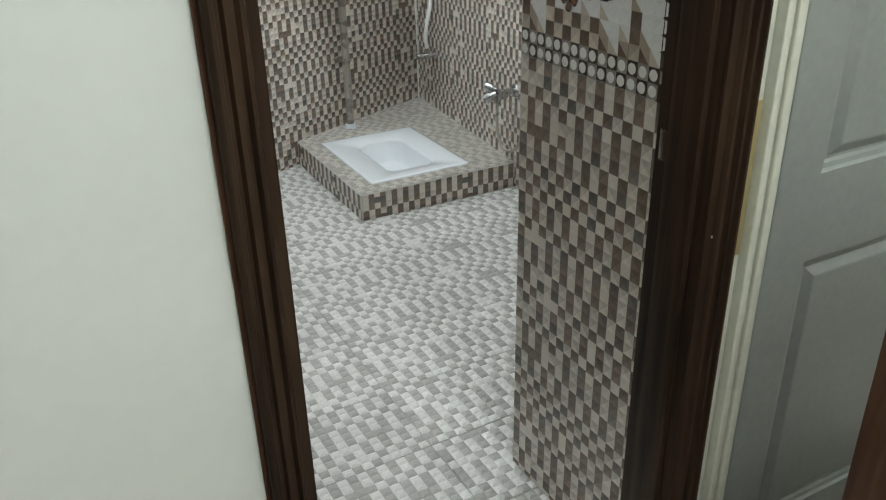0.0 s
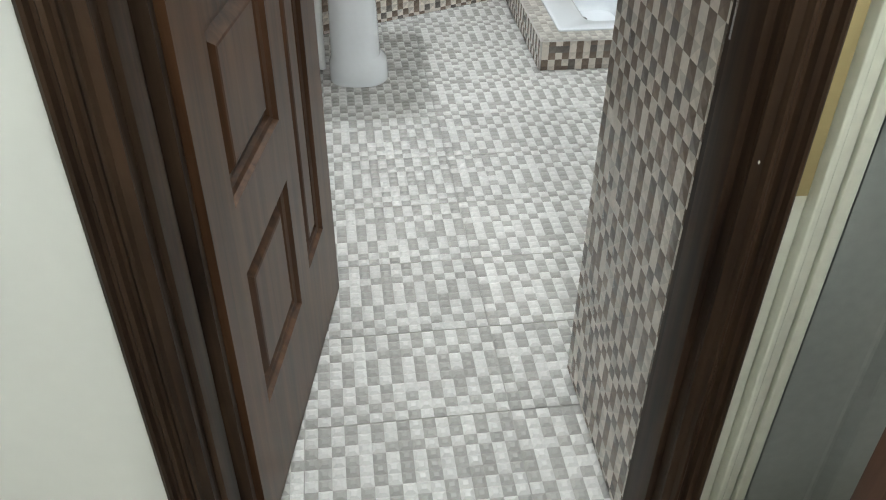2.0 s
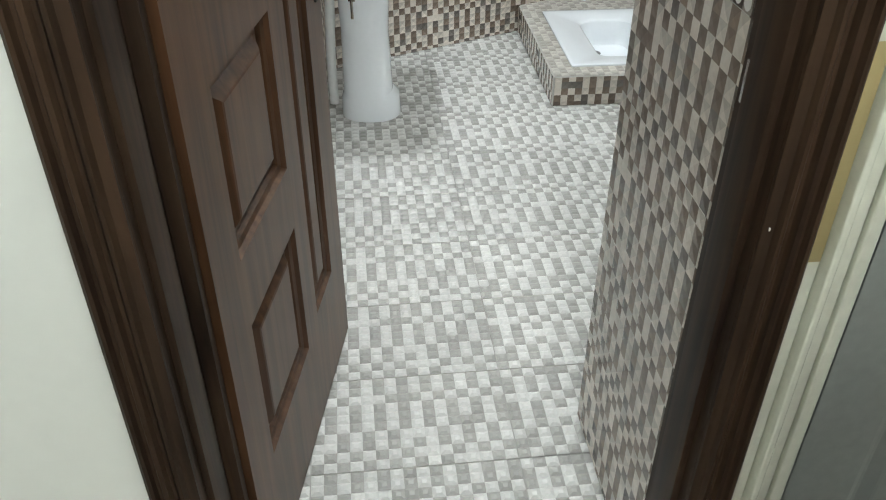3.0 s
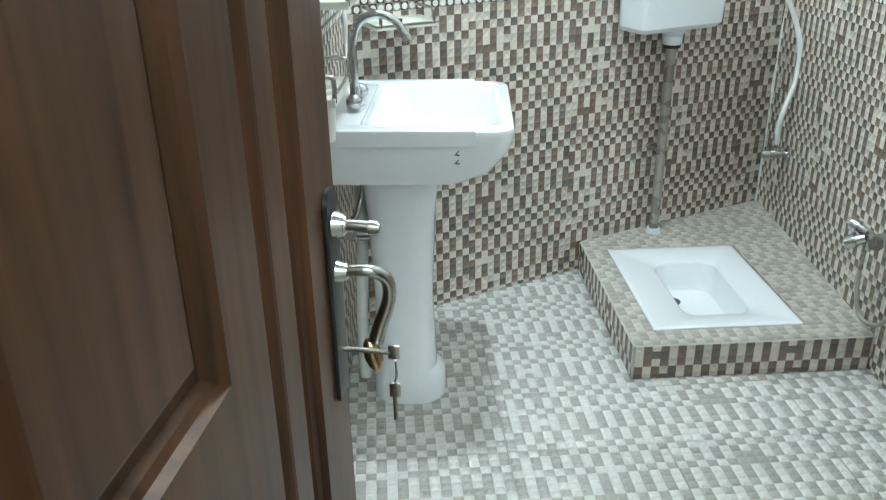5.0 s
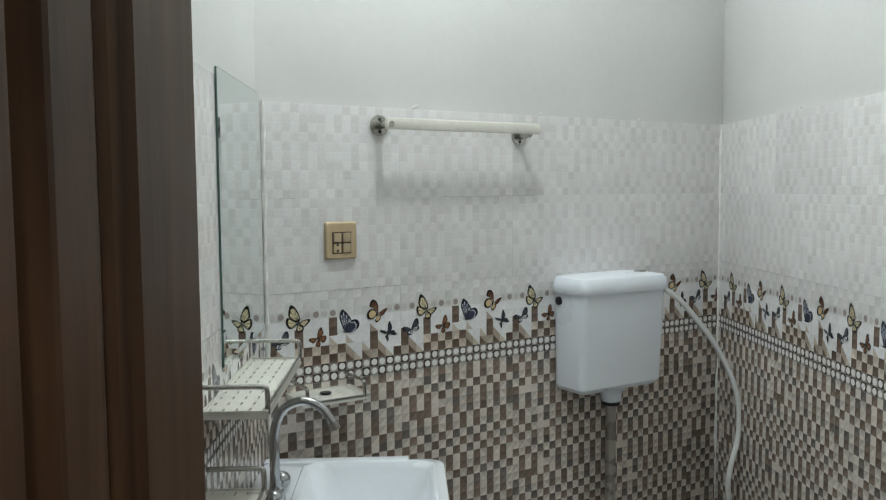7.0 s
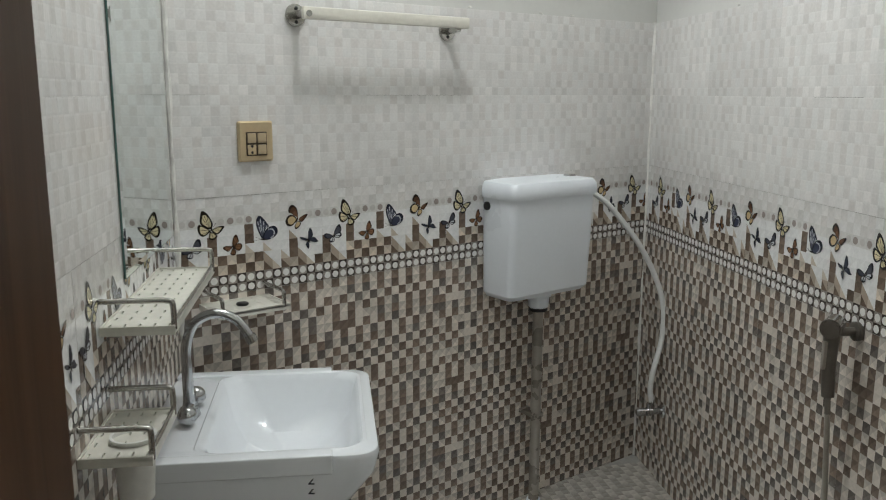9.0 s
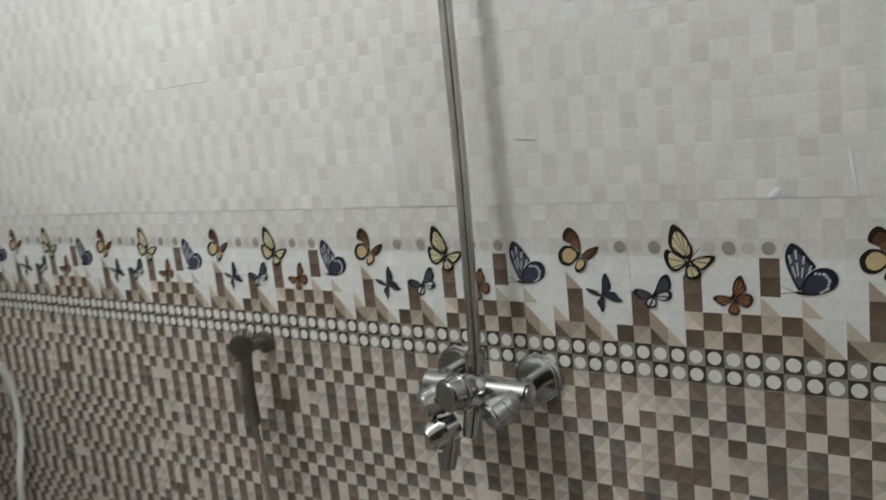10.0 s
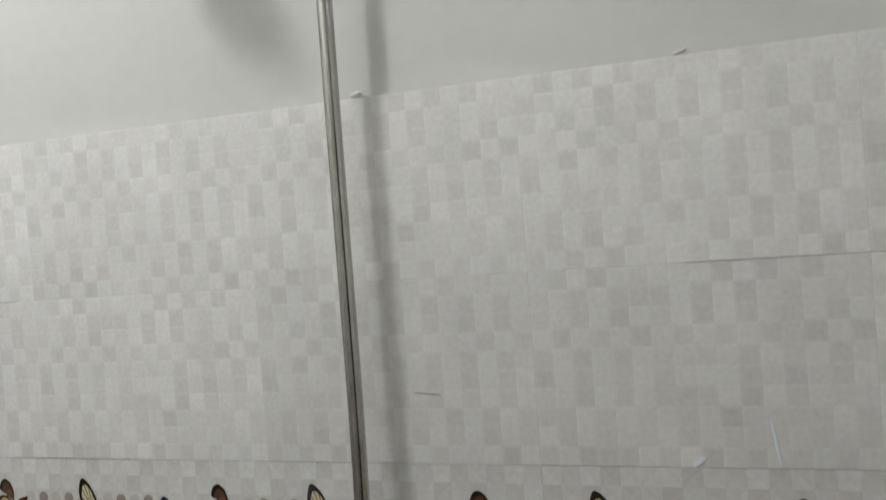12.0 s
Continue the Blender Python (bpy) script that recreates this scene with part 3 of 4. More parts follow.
part("casing", recalced(ridged(-0.064, -0.008, 0, HEAD + 0.06, False)), DARK_WOOD, door_frame, smooth=False)
part("casing", recalced(ridged(OPEN, OPEN + 0.054, 0, HEAD + 0.06, True)), DARK_WOOD, door_frame, smooth=False)
head = recalced(ridged(-0.0, 0.062, 0.0, OPEN, False))
moved(head, Matrix.Translation((OPEN, 0, HEAD)) @ Matrix.Rotation(radians(-90), 4, "Y"))
part("casing", head, DARK_WOOD, door_frame, smooth=False)
for x0, x1, z0, z1 in ((-0.032, -0.008, 0, HEAD + 0.028), (OPEN, OPEN + 0.010, 0, HEAD + 0.028), (-0.008, OPEN, HEAD, HEAD + 0.028)):
    part("jamb", box(x0, x1, 0.001, THICK + 0.012, z0, z1, 0.002), DARK_WOOD, door_frame)
for x0, x1, z0, z1 in ((-0.008, 0.002, 0, HEAD), (OPEN - 0.012, OPEN, 0, HEAD), (0.002, OPEN - 0.012, HEAD - 0.013, HEAD)):
    part("door_stop", box(x0, x1, 0.02, 0.085, z0, z1, 0.003), DARK_WOOD, door_frame)
# Added strip: keeps light out of the hinge gap so that it stays dark.
part("gap_blocker", box(-0.0078, 0.012, 0.118, 0.1425, 0, HEAD, 0.002), DARK_WOOD, door_frame)
part("strike_plate", box(OPEN - 0.0005, OPEN + 0.002, 0.096, 0.112, 0.905, 0.955, 0.0008), STEEL, door_frame, "worn steel strike plate")
chip_mark = bmesh.new()
bmesh.ops.create_uvsphere(chip_mark, u_segments=8, v_segments=6, radius=1, matrix=Matrix.Translation((OPEN + 0.0005, -0.0185, 0.822)) @ Matrix.Diagonal((0.0011, 0.0011, 0.0024, 1)))
part("chip", chip_mark, RAIL_WHITE, door_frame, "pale chip in the stain")
part("paint_edge", box(-0.070, -0.064, -0.004, 0.0, 0, HEAD + 0.06, 0.001), RED_WOOD, door_frame)

# the leaf: x from hinge to free edge, y 0 is the face towards the doorway, z up
HINGE = Vector((0.818, 0.874, 0.0))
FREE = HINGE + Vector((math.cos(radians(55.5)), math.sin(radians(55.5)), 0)) * 0.675
LEAF = (FREE - HINGE).length
dd = (FREE - HINGE).normalized()
door = thing("door", Matrix(((dd.x, -dd.y, 0, HINGE.x), (dd.y, dd.x, 0, HINGE.y), (0, 0, 1, 0.008), (0, 0, 0, 1))),
             "varnished brown wooden panel door standing open inwards", "door")
DEEP = 0.040


def sunk_panels(w, h, holes, depth, field):
    """A door face with moulded, sunken panels: an outer edge, a bevelled slope and a raised field."""
    bm = bmesh.new()
    xs = sorted({0.0, w, *[v for hole in holes for v in hole[:2]]})
    zs = sorted({0.0, h, *[v for hole in holes for v in hole[2:]]})
    for xa, xb in zip(xs, xs[1:]):
        for za, zb in zip(zs, zs[1:]):
            mx, mz = (xa + xb) / 2, (za + zb) / 2
            if any(p < mx < q and r < mz < s for p, q, r, s in holes):
                continue
            bm.faces.new([bm.verts.new(v) for v in ((xa, 0, za), (xb, 0, za), (xb, 0, zb), (xa, 0, zb))])
    for p, q, r, s in holes:
        steps = ((0.0, 0.0), (0.004, depth * 0.45), (0.012, depth * 0.62), (0.016, depth), (0.016 + field, depth), (0.016 + field + 0.016, depth * 0.32), (0.016 + field + 0.02, depth * 0.25))
        rings = [[bm.verts.new(v) for v in ((p + o, d, r + o), (q - o, d, r + o), (q - o, d, s - o), (p + o, d, s - o))] for o, d in steps]
        for a, b in zip(rings, rings[1:]):
            for k in range(4):
                bm.faces.new((a[k], a[(k + 1) % 4], b[(k + 1) % 4], b[k]))
        bm.faces.new(rings[-1])
    bmesh.ops.remove_doubles(bm, verts=bm.verts[:], dist=0.0001)
    return bm


W = LEAF
PANELS = [(0.097, 0.355, 0.225, 0.502), (0.097, 0.355, 0.618, 0.880), (0.097, 0.355, 1.000, 1.90), (0.435, W - 0.103, 0.245, 1.90)]
face = sunk_panels(W, 2.0, PANELS, 0.018, 0.010)
back = sunk_panels(W, 2.0, PANELS, 0.011, 0.006)
moved(back, Matrix.Translation((0, DEEP, 0)) @ Matrix.Diagonal((1, -1, 1, 1)))
face = join(face, back)
for quad in (((0, 0, 0), (W, 0, 0), (W, DEEP, 0), (0, DEEP, 0)), ((0, 0, 2.0), (W, 0, 2.0), (W, DEEP, 2.0), (0, DEEP, 2.0)),
             ((0, 0, 0), (0, 0, 2.0), (0, DEEP, 2.0), (0, DEEP, 0)), ((W, 0, 0), (W, 0, 2.0), (W, DEEP, 2.0), (W, DEEP, 0))):
    face.faces.new([face.verts.new(v) for v in quad])
bmesh.ops.remove_doubles(face, verts=face.verts[:], dist=0.0001)
part("leaf", recalced(face), DOOR_WOOD, door, smooth=False)
# lock furniture
plate = box(W - 0.052, W - 0.010, -0.006, -0.0004, 0.80, 1.03, 0.0025)
rod((W - 0.031, -0.0005, 1.03), (W - 0.031, -0.006, 1.03), 0.021, bm=plate)
handle_plate = part("handle_plate", plate, BLACK, door, "blackened long lock plate")
lever = rod((W - 0.031, -0.004, 0.955), (W - 0.031, -0.018, 0.955), 0.013, 0.009)
lever = tube([(W - 0.031, -0.012, 0.955), (W - 0.030, -0.040, 0.957), (W - 0.022, -0.058, 0.944), (W - 0.014, -0.058, 0.915), (W - 0.013, -0.047, 0.882), (W - 0.014, -0.041, 0.860)],
             lambda f: 0.0062 + 0.0035 * f, bm=lever)
part("lever", lever, STEEL, door, "worn chrome lever handle")
knob = bmesh.new()
bmesh.ops.create_uvsphere(knob, u_segments=16, v_segments=10, radius=0.012, matrix=Matrix.Translation((W - 0.015, -0.037, 0.842)) @ Matrix.Rotation(radians(-14), 4, "X") @ Matrix.Diagonal((0.9, 0.9, 1.9, 1)))
part("lever_tip", knob, BRASS, door, "worn brass lever tip")
turn = rod((W - 0.031, -0.005, 1.010), (W - 0.031, -0.020, 1.010), 0.015, 0.011, bevel=0.002)
rod((W - 0.031, -0.018, 1.010), (W - 0.030, -0.046, 1.008), 0.0065, 0.0065, bm=turn)
rod((W - 0.030, -0.042, 1.008), (W - 0.030, -0.055, 1.007), 0.0085, 0.0075, bm=turn, bevel=0.002)
part("thumb_turn", turn, STEEL, door)
key = rod((W - 0.031, -0.005, 0.858), (W - 0.031, -0.060, 0.856), 0.003)
box(W - 0.033, W - 0.030, -0.071, -0.058, 0.848, 0.866, 0.0012, bm=key)
tube([(W - 0.031, -0.066, 0.846), (W - 0.028, -0.066, 0.825), (W - 0.031, -0.064, 0.815)], 0.0014, bm=key)
box(W - 0.034, W - 0.0315, -0.071, -0.058, 0.798, 0.817, 0.001, bm=key)
box(W - 0.034, W - 0.0315, -0.0665, -0.0615, 0.766, 0.799, 0.0008, bm=key)
part("key", key, STEEL, door, "dull steel keys left in the lock")
part("latch", box(W - 0.0005, W + 0.0015, 0.008, 0.032, 0.84, 1.0, 0.0005), STEEL, door)

# ---------------------------------------------------------------- grey door in the hall
grey = thing("hall_door", DOORWAY @ Matrix.Translation((OPEN + 0.055, 0, 0)), "grey painted panel door in a cream painted frame", "door")
for x0, x1, d in ((0.0, 0.018, 0.012), (0.018, 0.028, 0.030), (0.028, 0.050, 0.016), (0.0515, 0.068, 0.022)):
    part("frame_strip", box(x0, x1 - 0.0004, -d, -0.0005, 0, 2.1, 0.003, 3), CREAM, grey, "cream gloss painted frame strip")
part("bare_patch", box(0.0012, 0.0166, -0.0126, -0.0119, 0.772, 1.02, 0.0003), STAIN, grey, "worn patch of bare yellowish wood")
gx, gw = 0.070, 0.62
gl = sunk_panels(gw, 2.05, [(0.094, gw - 0.10, 0.125, 0.712), (0.094, gw - 0.10, 0.870, 1.90)], 0.012, 0.005)
moved(gl, Matrix.Translation((gx, -0.020, 0.01)))
box(gx, gx + gw, -0.0065, -0.0005, 0.01, 2.06, bm=gl)
part("leaf", recalced(gl), GREY_DOOR, grey, smooth=False)

# a wooden cabinet in the hall, one corner towards the doorway
cab = thing("hall_cabinet", DOORWAY @ Matrix.Translation((0.650, -0.300, 0)), "dark reddish-brown wooden cabinet standing in the hall", "cabinet")
part("body", box(0.0, 0.46, -0.38, 0.0, 0.06, 0.90, 0.004), RED_WOOD, cab)
part("top", box(-0.012, 0.472, -0.392, 0.012, 0.9004, 0.925, 0.006), RED_WOOD, cab)
for x0, x1 in ((0.0, 0.05), (0.41, 0.46)):
    for y0, y1 in ((-0.38, -0.33), (-0.05, 0.0)):
        part("foot", box(x0, x1, y0, y1, 0.0, 0.0596, 0.004), RED_WOOD, cab)
side_panel = sunk_panels(0.30, 0.72, [(0.045, 0.255, 0.06, 0.66)], 0.008, 0.006)
part("side_panel", recalced(side_panel), RED_WOOD, cab, smooth=False, place=Matrix.Translation((-0.009, -0.04, 0.12)) @ Matrix.Rotation(radians(-90), 4, "Z"))
for x0, x1 in ((0.015, 0.226), (0.234, 0.445)):
    panel_door = part("door", box(x0, x1, -0.3985, -0.3805, 0.09, 0.88, 0.003), RED_WOOD, cab)
    kx = x1 - 0.03 if x0 < 0.1 else x0 + 0.03
    part("knob", rod((kx, -0.398, 0.52), (kx, -0.420, 0.52), 0.008, 0.012, bevel=0.002), STEEL, panel_door, "dull steel knob")

# ---------------------------------------------------------------- raised step with squatting pan
HP = 0.111
FA = radians(-24.0)
FX, FY = Vector((math.cos(FA), math.sin(FA), 0)), Vector((-math.sin(FA), math.cos(FA), 0))
FRONT = Vector((2.341, 2.203, 0))
f_s = meet(FRONT, FX, CORNER, DS)
f_n = meet(FRONT, FY, LC, Vector((1, 0, 0)))
STEP = Matrix((FX, FY, UPZ)).transposed().to_4x4()
STEP.translation = FRONT
to_step = STEP.inverted()
PAN = (0.080, 0.526, 0.080, 0.645)
platform = tagged(thing("platform", STEP, "low raised platform clad in check tiles round a squat toilet", "platform"), kind="structure")
outer = [to_step @ p for p in (FRONT, f_s, CORNER, f_n)]
bm = bmesh.new()
o_v = [bm.verts.new((p.x, p.y, HP - 0.004)) for p in outer]
i_v = [bm.verts.new((x, y, HP - 0.004)) for x, y in ((PAN[0], PAN[2]), (PAN[1], PAN[2]), (PAN[1], PAN[3]), (PAN[0], PAN[3]))]
edges = [bm.edges.new((l[k], l[(k + 1) % 4])) for l in (o_v, i_v) for k in range(4)]
bmesh.ops.triangle_fill(bm, edges=edges, use_beauty=True)
low = [bm.verts.new((p.x, p.y, 0)) for p in outer]
for k in range(4):
    bm.faces.new((o_v[k], o_v[(k + 1) % 4], low[(k + 1) % 4], low[k]))
part("core", recalced(bm), GROUT, platform, smooth=False)
STEP_PALE = dict(light=(0.53, 0.505, 0.465), dark=(0.36, 0.335, 0.305), odds=8, spread=0.06, uneven=0.12)


def in_poly(x, y, poly, grow=0.0):
    n = len(poly)
    for k in range(n):
        a, b = poly[k], poly[(k + 1) % n]
        if (b[0] - a[0]) * (y - a[1]) - (b[1] - a[1]) * (x - a[0]) < -grow * math.hypot(b[0] - a[0], b[1] - a[1]):
            return False
    return True


poly = [(p.x, p.y) for p in outer]
top_w, top_h = 0.415, 0.256
for i in range(0, 4):
    for j in range(0, 4):
        ox, oy = i * top_w, j * top_h

        def keep(x, y, ox=ox, oy=oy):
            gx, gy = x + ox, y + oy
            return in_poly(gx, gy, poly, 0.012) and not (PAN[0] < gx < PAN[1] and PAN[2] < gy < PAN[3])

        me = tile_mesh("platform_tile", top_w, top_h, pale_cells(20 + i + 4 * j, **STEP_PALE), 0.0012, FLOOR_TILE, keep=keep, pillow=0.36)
        if len(me.polygons):
            ob = new("tile", me)
            ob.parent = platform
            ob.matrix_basis = Matrix.Translation((ox, oy, HP - 0.0012))
for along, out, start, length in ((Vector((1, 0, 0)), Vector((0, -1, 0)), Vector((0, 0, 0)), (f_s - FRONT).length), (Vector((0, -1, 0)), Vector((-1, 0, 0)), Vector((0, (f_n - FRONT).length, 0)), (f_n - FRONT).length)):
    s = 0.0
    while s < length:
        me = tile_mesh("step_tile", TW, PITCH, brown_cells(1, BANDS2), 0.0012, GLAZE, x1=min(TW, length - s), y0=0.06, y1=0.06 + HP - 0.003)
        ob = new("tile", me)
        ob.parent = platform
        ob.matrix_basis = frame_of(start + along * s + out * 0.006 + Vector((0, 0, -0.06)), along, out)
        s += TW

pan = thing("squat_toilet", STEP @ Matrix.Translation((PAN[0], PAN[2], HP)), "white ceramic squat toilet pan set into the platform", "squat toilet")
pw, ph = PAN[1] - PAN[0], PAN[3] - PAN[2]
rings = [rounded(-0.004, pw + 0.004, -0.004, ph + 0.004, -0.01, 0.012), rounded(-0.004, pw + 0.004, -0.004, ph + 0.004, 0.004, 0.008), rounded(-0.001, pw + 0.001, -0.001, ph + 0.001, 0.0065, 0.008),
         rounded(0.010, pw - 0.010, 0.010, ph - 0.010, 0.0065, 0.012),
         rounded(0.108, pw - 0.100, 0.070, ph - 0.100, 0.0050, 0.05), rounded(0.122, pw - 0.112, 0.084, ph - 0.114, -0.005, 0.05),
         rounded(0.134, pw - 0.124, 0.096, ph - 0.134, -0.072, 0.055), rounded(0.144, pw - 0.134, 0.108, ph - 0.150, -0.090, 0.05), rounded(0.19, pw - 0.18, 0.20, ph - 0.22, -0.097, 0.03)]
bowl = loft(rings, close_first=False)
part("bowl", recalced(bowl), CERAMIC, pan)
for x0, x1, y0, y1 in ((0.02, pw + 0.008, ph + 0.003, ph + 0.009), (pw + 0.003, pw + 0.009, 0.06, ph + 0.003)):
    part("open_joint", box(x0, x1, y0, y1, -0.008, 0.0022, 0.0008), BLACK, pan, "dark open joint along the rim")
drain = rod((0.172, 0.345, -0.1010), (0.172, 0.345, -0.0935), 0.024, 0.027)
part("drain", drain, BLACK, pan, "dark drain opening")

bm = bmesh.new()
ring = [bm.verts.new((q.x, q.y, -0.0062)) for q in (LD, A, A + U * OPEN, P0, P1, SE, f_s, FRONT, f_n, LC)]
bmesh.ops.triangle_fill(bm, edges=[bm.edges.new((ring[k - 1], ring[k])) for k in range(len(ring))], use_beauty=True)
part("grout_bed", recalced(bm), GROUT, floor, smooth=False)

# ---------------------------------------------------------------- cistern, flush pipe and hose
def upright(origin, out):
    """A frame at a wall: local x along the wall to the right, y into the room, z up."""
    o = Vector(out).normalized()
    x = Vector((-o.y, o.x, 0))
    m = Matrix((-x, o, UPZ)).transposed().to_4x4()
    m.translation = origin
    return m


NORTH = Vector((0, -1, 0))
FACE = SKIN + 0.001

cist = thing("cistern", upright((2.908, YC - FACE, 0), NORTH), "white plastic flush cistern mounted high on the tiled wall", "cistern")
# local x runs to the left seen from the room here, so widths are symmetric
body = loft([rounded(-0.160, 0.160, 0.0, 0.128, 0.868, 0.020), rounded(-0.174, 0.174, 0.0, 0.142, 0.884, 0.022), rounded(-0.178, 0.178, 0.0, 0.150, 1.05, 0.024), rounded(-0.180, 0.180, 0.0, 0.154, 1.195, 0.024)])
part("tank", recalced(body), PLASTIC, cist)
for x0, x1 in ((-0.122, -0.088), (-0.018, 0.013), (0.096, 0.104)):
    rib = loft([[(x0, 0.1375, 0.895), (x1, 0.1375, 0.895), (x1 - 0.004, 0.1402, 0.900), (x0 + 0.004, 0.1402, 0.900)],
                [(x0, 0.1525, 1.185), (x1, 0.1525, 1.185), (x1 - 0.004, 0.1536, 1.180), (x0 + 0.004, 0.1536, 1.180)]])
    part("rib", recalced(rib), PLASTIC, cist)
lid = loft([rounded(-0.186, 0.186, 0.0, 0.161, 1.186, 0.028), rounded(-0.189, 0.189, 0.0, 0.164, 1.198, 0.028), rounded(-0.187, 0.187, 0.0, 0.162, 1.222, 0.028), rounded(-0.179, 0.179, 0.0, 0.154, 1.235, 0.028), rounded(-0.14, 0.14, 0.02, 0.12, 1.241, 0.03)])
part("lid", recalced(lid), PLASTIC, cist)
part("push_knob", rod((0.172, 0.036, 1.160), (0.187, 0.036, 1.160), 0.0135, bevel=0.002), BLACK, cist, "round black side plug")
part("button", rod((-0.12, 0.09, 1.238), (-0.12, 0.09, 1.246), 0.02, bevel=0.002), CHROME, cist, "chrome push button")
out = rod((-0.022, 0.062, 0.868), (-0.022, 0.062, 0.846), 0.045, 0.040, bevel=0.004)
out = rod((-0.022, 0.062, 0.846), (-0.022, 0.062, 0.812), 0.036, 0.033, bm=out, bevel=0.003)
part("outlet", out, PLASTIC, cist)
part("seal_ring", rod((-0.022, 0.062, 0.812), (-0.022, 0.062, 0.800), 0.031, bevel=0.002), BLACK, cist)

pipe = thing("flush_pipe", upright((2.930, YC - FACE, 0), NORTH), "greyish plastic flush pipe running down the tiles", "pipe")
part("tube", rod((0, 0.062, 0.80), (0, 0.062, HP - 0.002), 0.0175), PIPE_GREY, pipe)
part("clip", box(-0.02, 0.02, 0.0, 0.080, 0.43, 0.445, 0.002), PIPE_GREY, pipe)
part("collar", rod((0, 0.062, HP + 0.02), (0, 0.062, HP - 0.001), 0.0235, 0.026), PLASTIC, pipe)

V_S, V_Z = 0.272, 0.386
vp = on_wall(V_S, 0.055, V_Z)
hose = thing("cistern_hose", Matrix.Identity(4), "white flexible hose hanging from the cistern to the valve", "hose")
start = Vector((3.105, 2.80, 1.205))
line = [start, start + Vector((0.045, -0.004, -0.03)), Vector((3.225, 2.775, 1.115)), Vector((3.338, 2.730, 0.965)), Vector((3.412, 2.700, 0.80)), Vector((3.415, 2.690, 0.66)), Vector((3.365, 2.680, 0.55)), vp + Vector((-0.012, 0.0, 0.09)), vp + Vector((0, 0, 0.035))]
part("tube", tube(line, 0.0096, 12, 10), HOSE, hose)
part("nut", rod(start - Vector((0.012, 0, 0)), start + Vector((0.022, 0, 0)), 0.0135, n=8, bevel=0.001), PLASTIC, hose)
part("nut", rod(vp + Vector((0, 0, 0.02)), vp + Vector((0, 0, 0.048)), 0.011, n=6, bevel=0.001), CHROME, hose)


def angle_valve(name, m, label):
    """A chrome stop valve: rose on the wall, body, outlet upwards and a ribbed knob."""
    v = thing(name, m, label, "valve")
    part("rose", rod((0, 0.0, 0), (0, 0.008, 0), 0.026, 0.020, bevel=0.002), CHROME, v)
    b = rod((0, 0.006, 0), (0, 0.060, 0), 0.011)
    rod((0, 0.040, 0), (0, 0.064, 0), 0.015, bm=b, bevel=0.002)
    rod((0, 0.052, 0), (0, 0.052, 0.03), 0.010, bm=b)
    part("body", b, CHROME, v)
    k = rod((0, 0.066, 0), (0, 0.098, 0), 0.016, 0.014, n=12, bevel=0.003)
    part("knob", k, CHROME, v)
    return v


angle_valve("angle_valve", upright(on_wall(V_S, FACE, V_Z), NS), "chrome angle valve on the tiled corner wall")

# ---------------------------------------------------------------- towel rail and switch plate
rail = thing("towel_rail", upright((2.35, YC - FACE, 0), NORTH), "off-white towel rail on round chrome flanges", "towel rail")
bar = box(-0.270, 0.258, 0.060, 0.076, 1.683, 1.714, 0.005)
part("bar", bar, RAIL_WHITE, rail)
for x, z in ((0.244, 1.697), (-0.243, 1.680)):
    fl = rod((x, 0, z), (x, 0.007, z), 0.030, 0.027, bevel=0.002)
    rod((x, 0.006, z), (x, 0.058, z + 0.003), 0.011, 0.009, bm=fl)
    part("flange", fl, STEEL, rail)
    for dz in (0.017, -0.017):
        part("screw", rod((x, 0.006, z + dz), (x, 0.0085, z + dz), 0.0055, 0.0045), BLACK, rail)
part("end_stop", rod((0.244, 0.050, 1.697), (0.244, 0.078, 1.697), 0.011, bevel=0.003), STEEL, rail)

switch = thing("switch_plate", upright((1.982, YC - FACE, 1.381), NORTH), "golden switch plate with three rockers and a socket", "light switch")
part("plate", loft([rounded(-0.047, 0.047, -0.051, 0.051, 0.0, 0.006), rounded(-0.047, 0.047, -0.051, 0.051, 0.006, 0.006), rounded(-0.043, 0.043, -0.047, 0.047, 0.011, 0.006)]), GOLD_PLATE, switch, place=Matrix.Rotation(radians(90), 4, "X") @ Matrix.Diagonal((1, 1, -1, 1)))
part("inset", box(-0.028, 0.028, 0.0105, 0.0125, -0.036, 0.024, 0.001), KEY_GAP, switch)
for x, z in ((0.0135, 0.0085), (-0.0135, 0.0085), (-0.0135, -0.0205)):
    part("rocker", box(x - 0.0112, x + 0.0112, 0.012, 0.0165, z - 0.0122, z + 0.0122, 0.0015), BROWN_KEY, switch)
socket = part("socket", box(0.0022, 0.0248, 0.012, 0.0145, -0.0328, -0.0082, 0.001), GOLD_PLATE, switch)
for dz in (-0.012, -0.0275):
    part("pin_hole", rod((0.0135, 0.0140, dz), (0.0135, 0.0150, dz), 0.0034), BLACK, socket)

# ---------------------------------------------------------------- mirror and basin wall
BW = upright(LC + NL * FACE, NL)  # local -x runs from the corner towards the doorway... x = -s


def bw(s):
    """Local x on the basin wall for a distance s from the corner."""
    probe = BW.inverted() @ (LC + DS * s)
    return probe.x


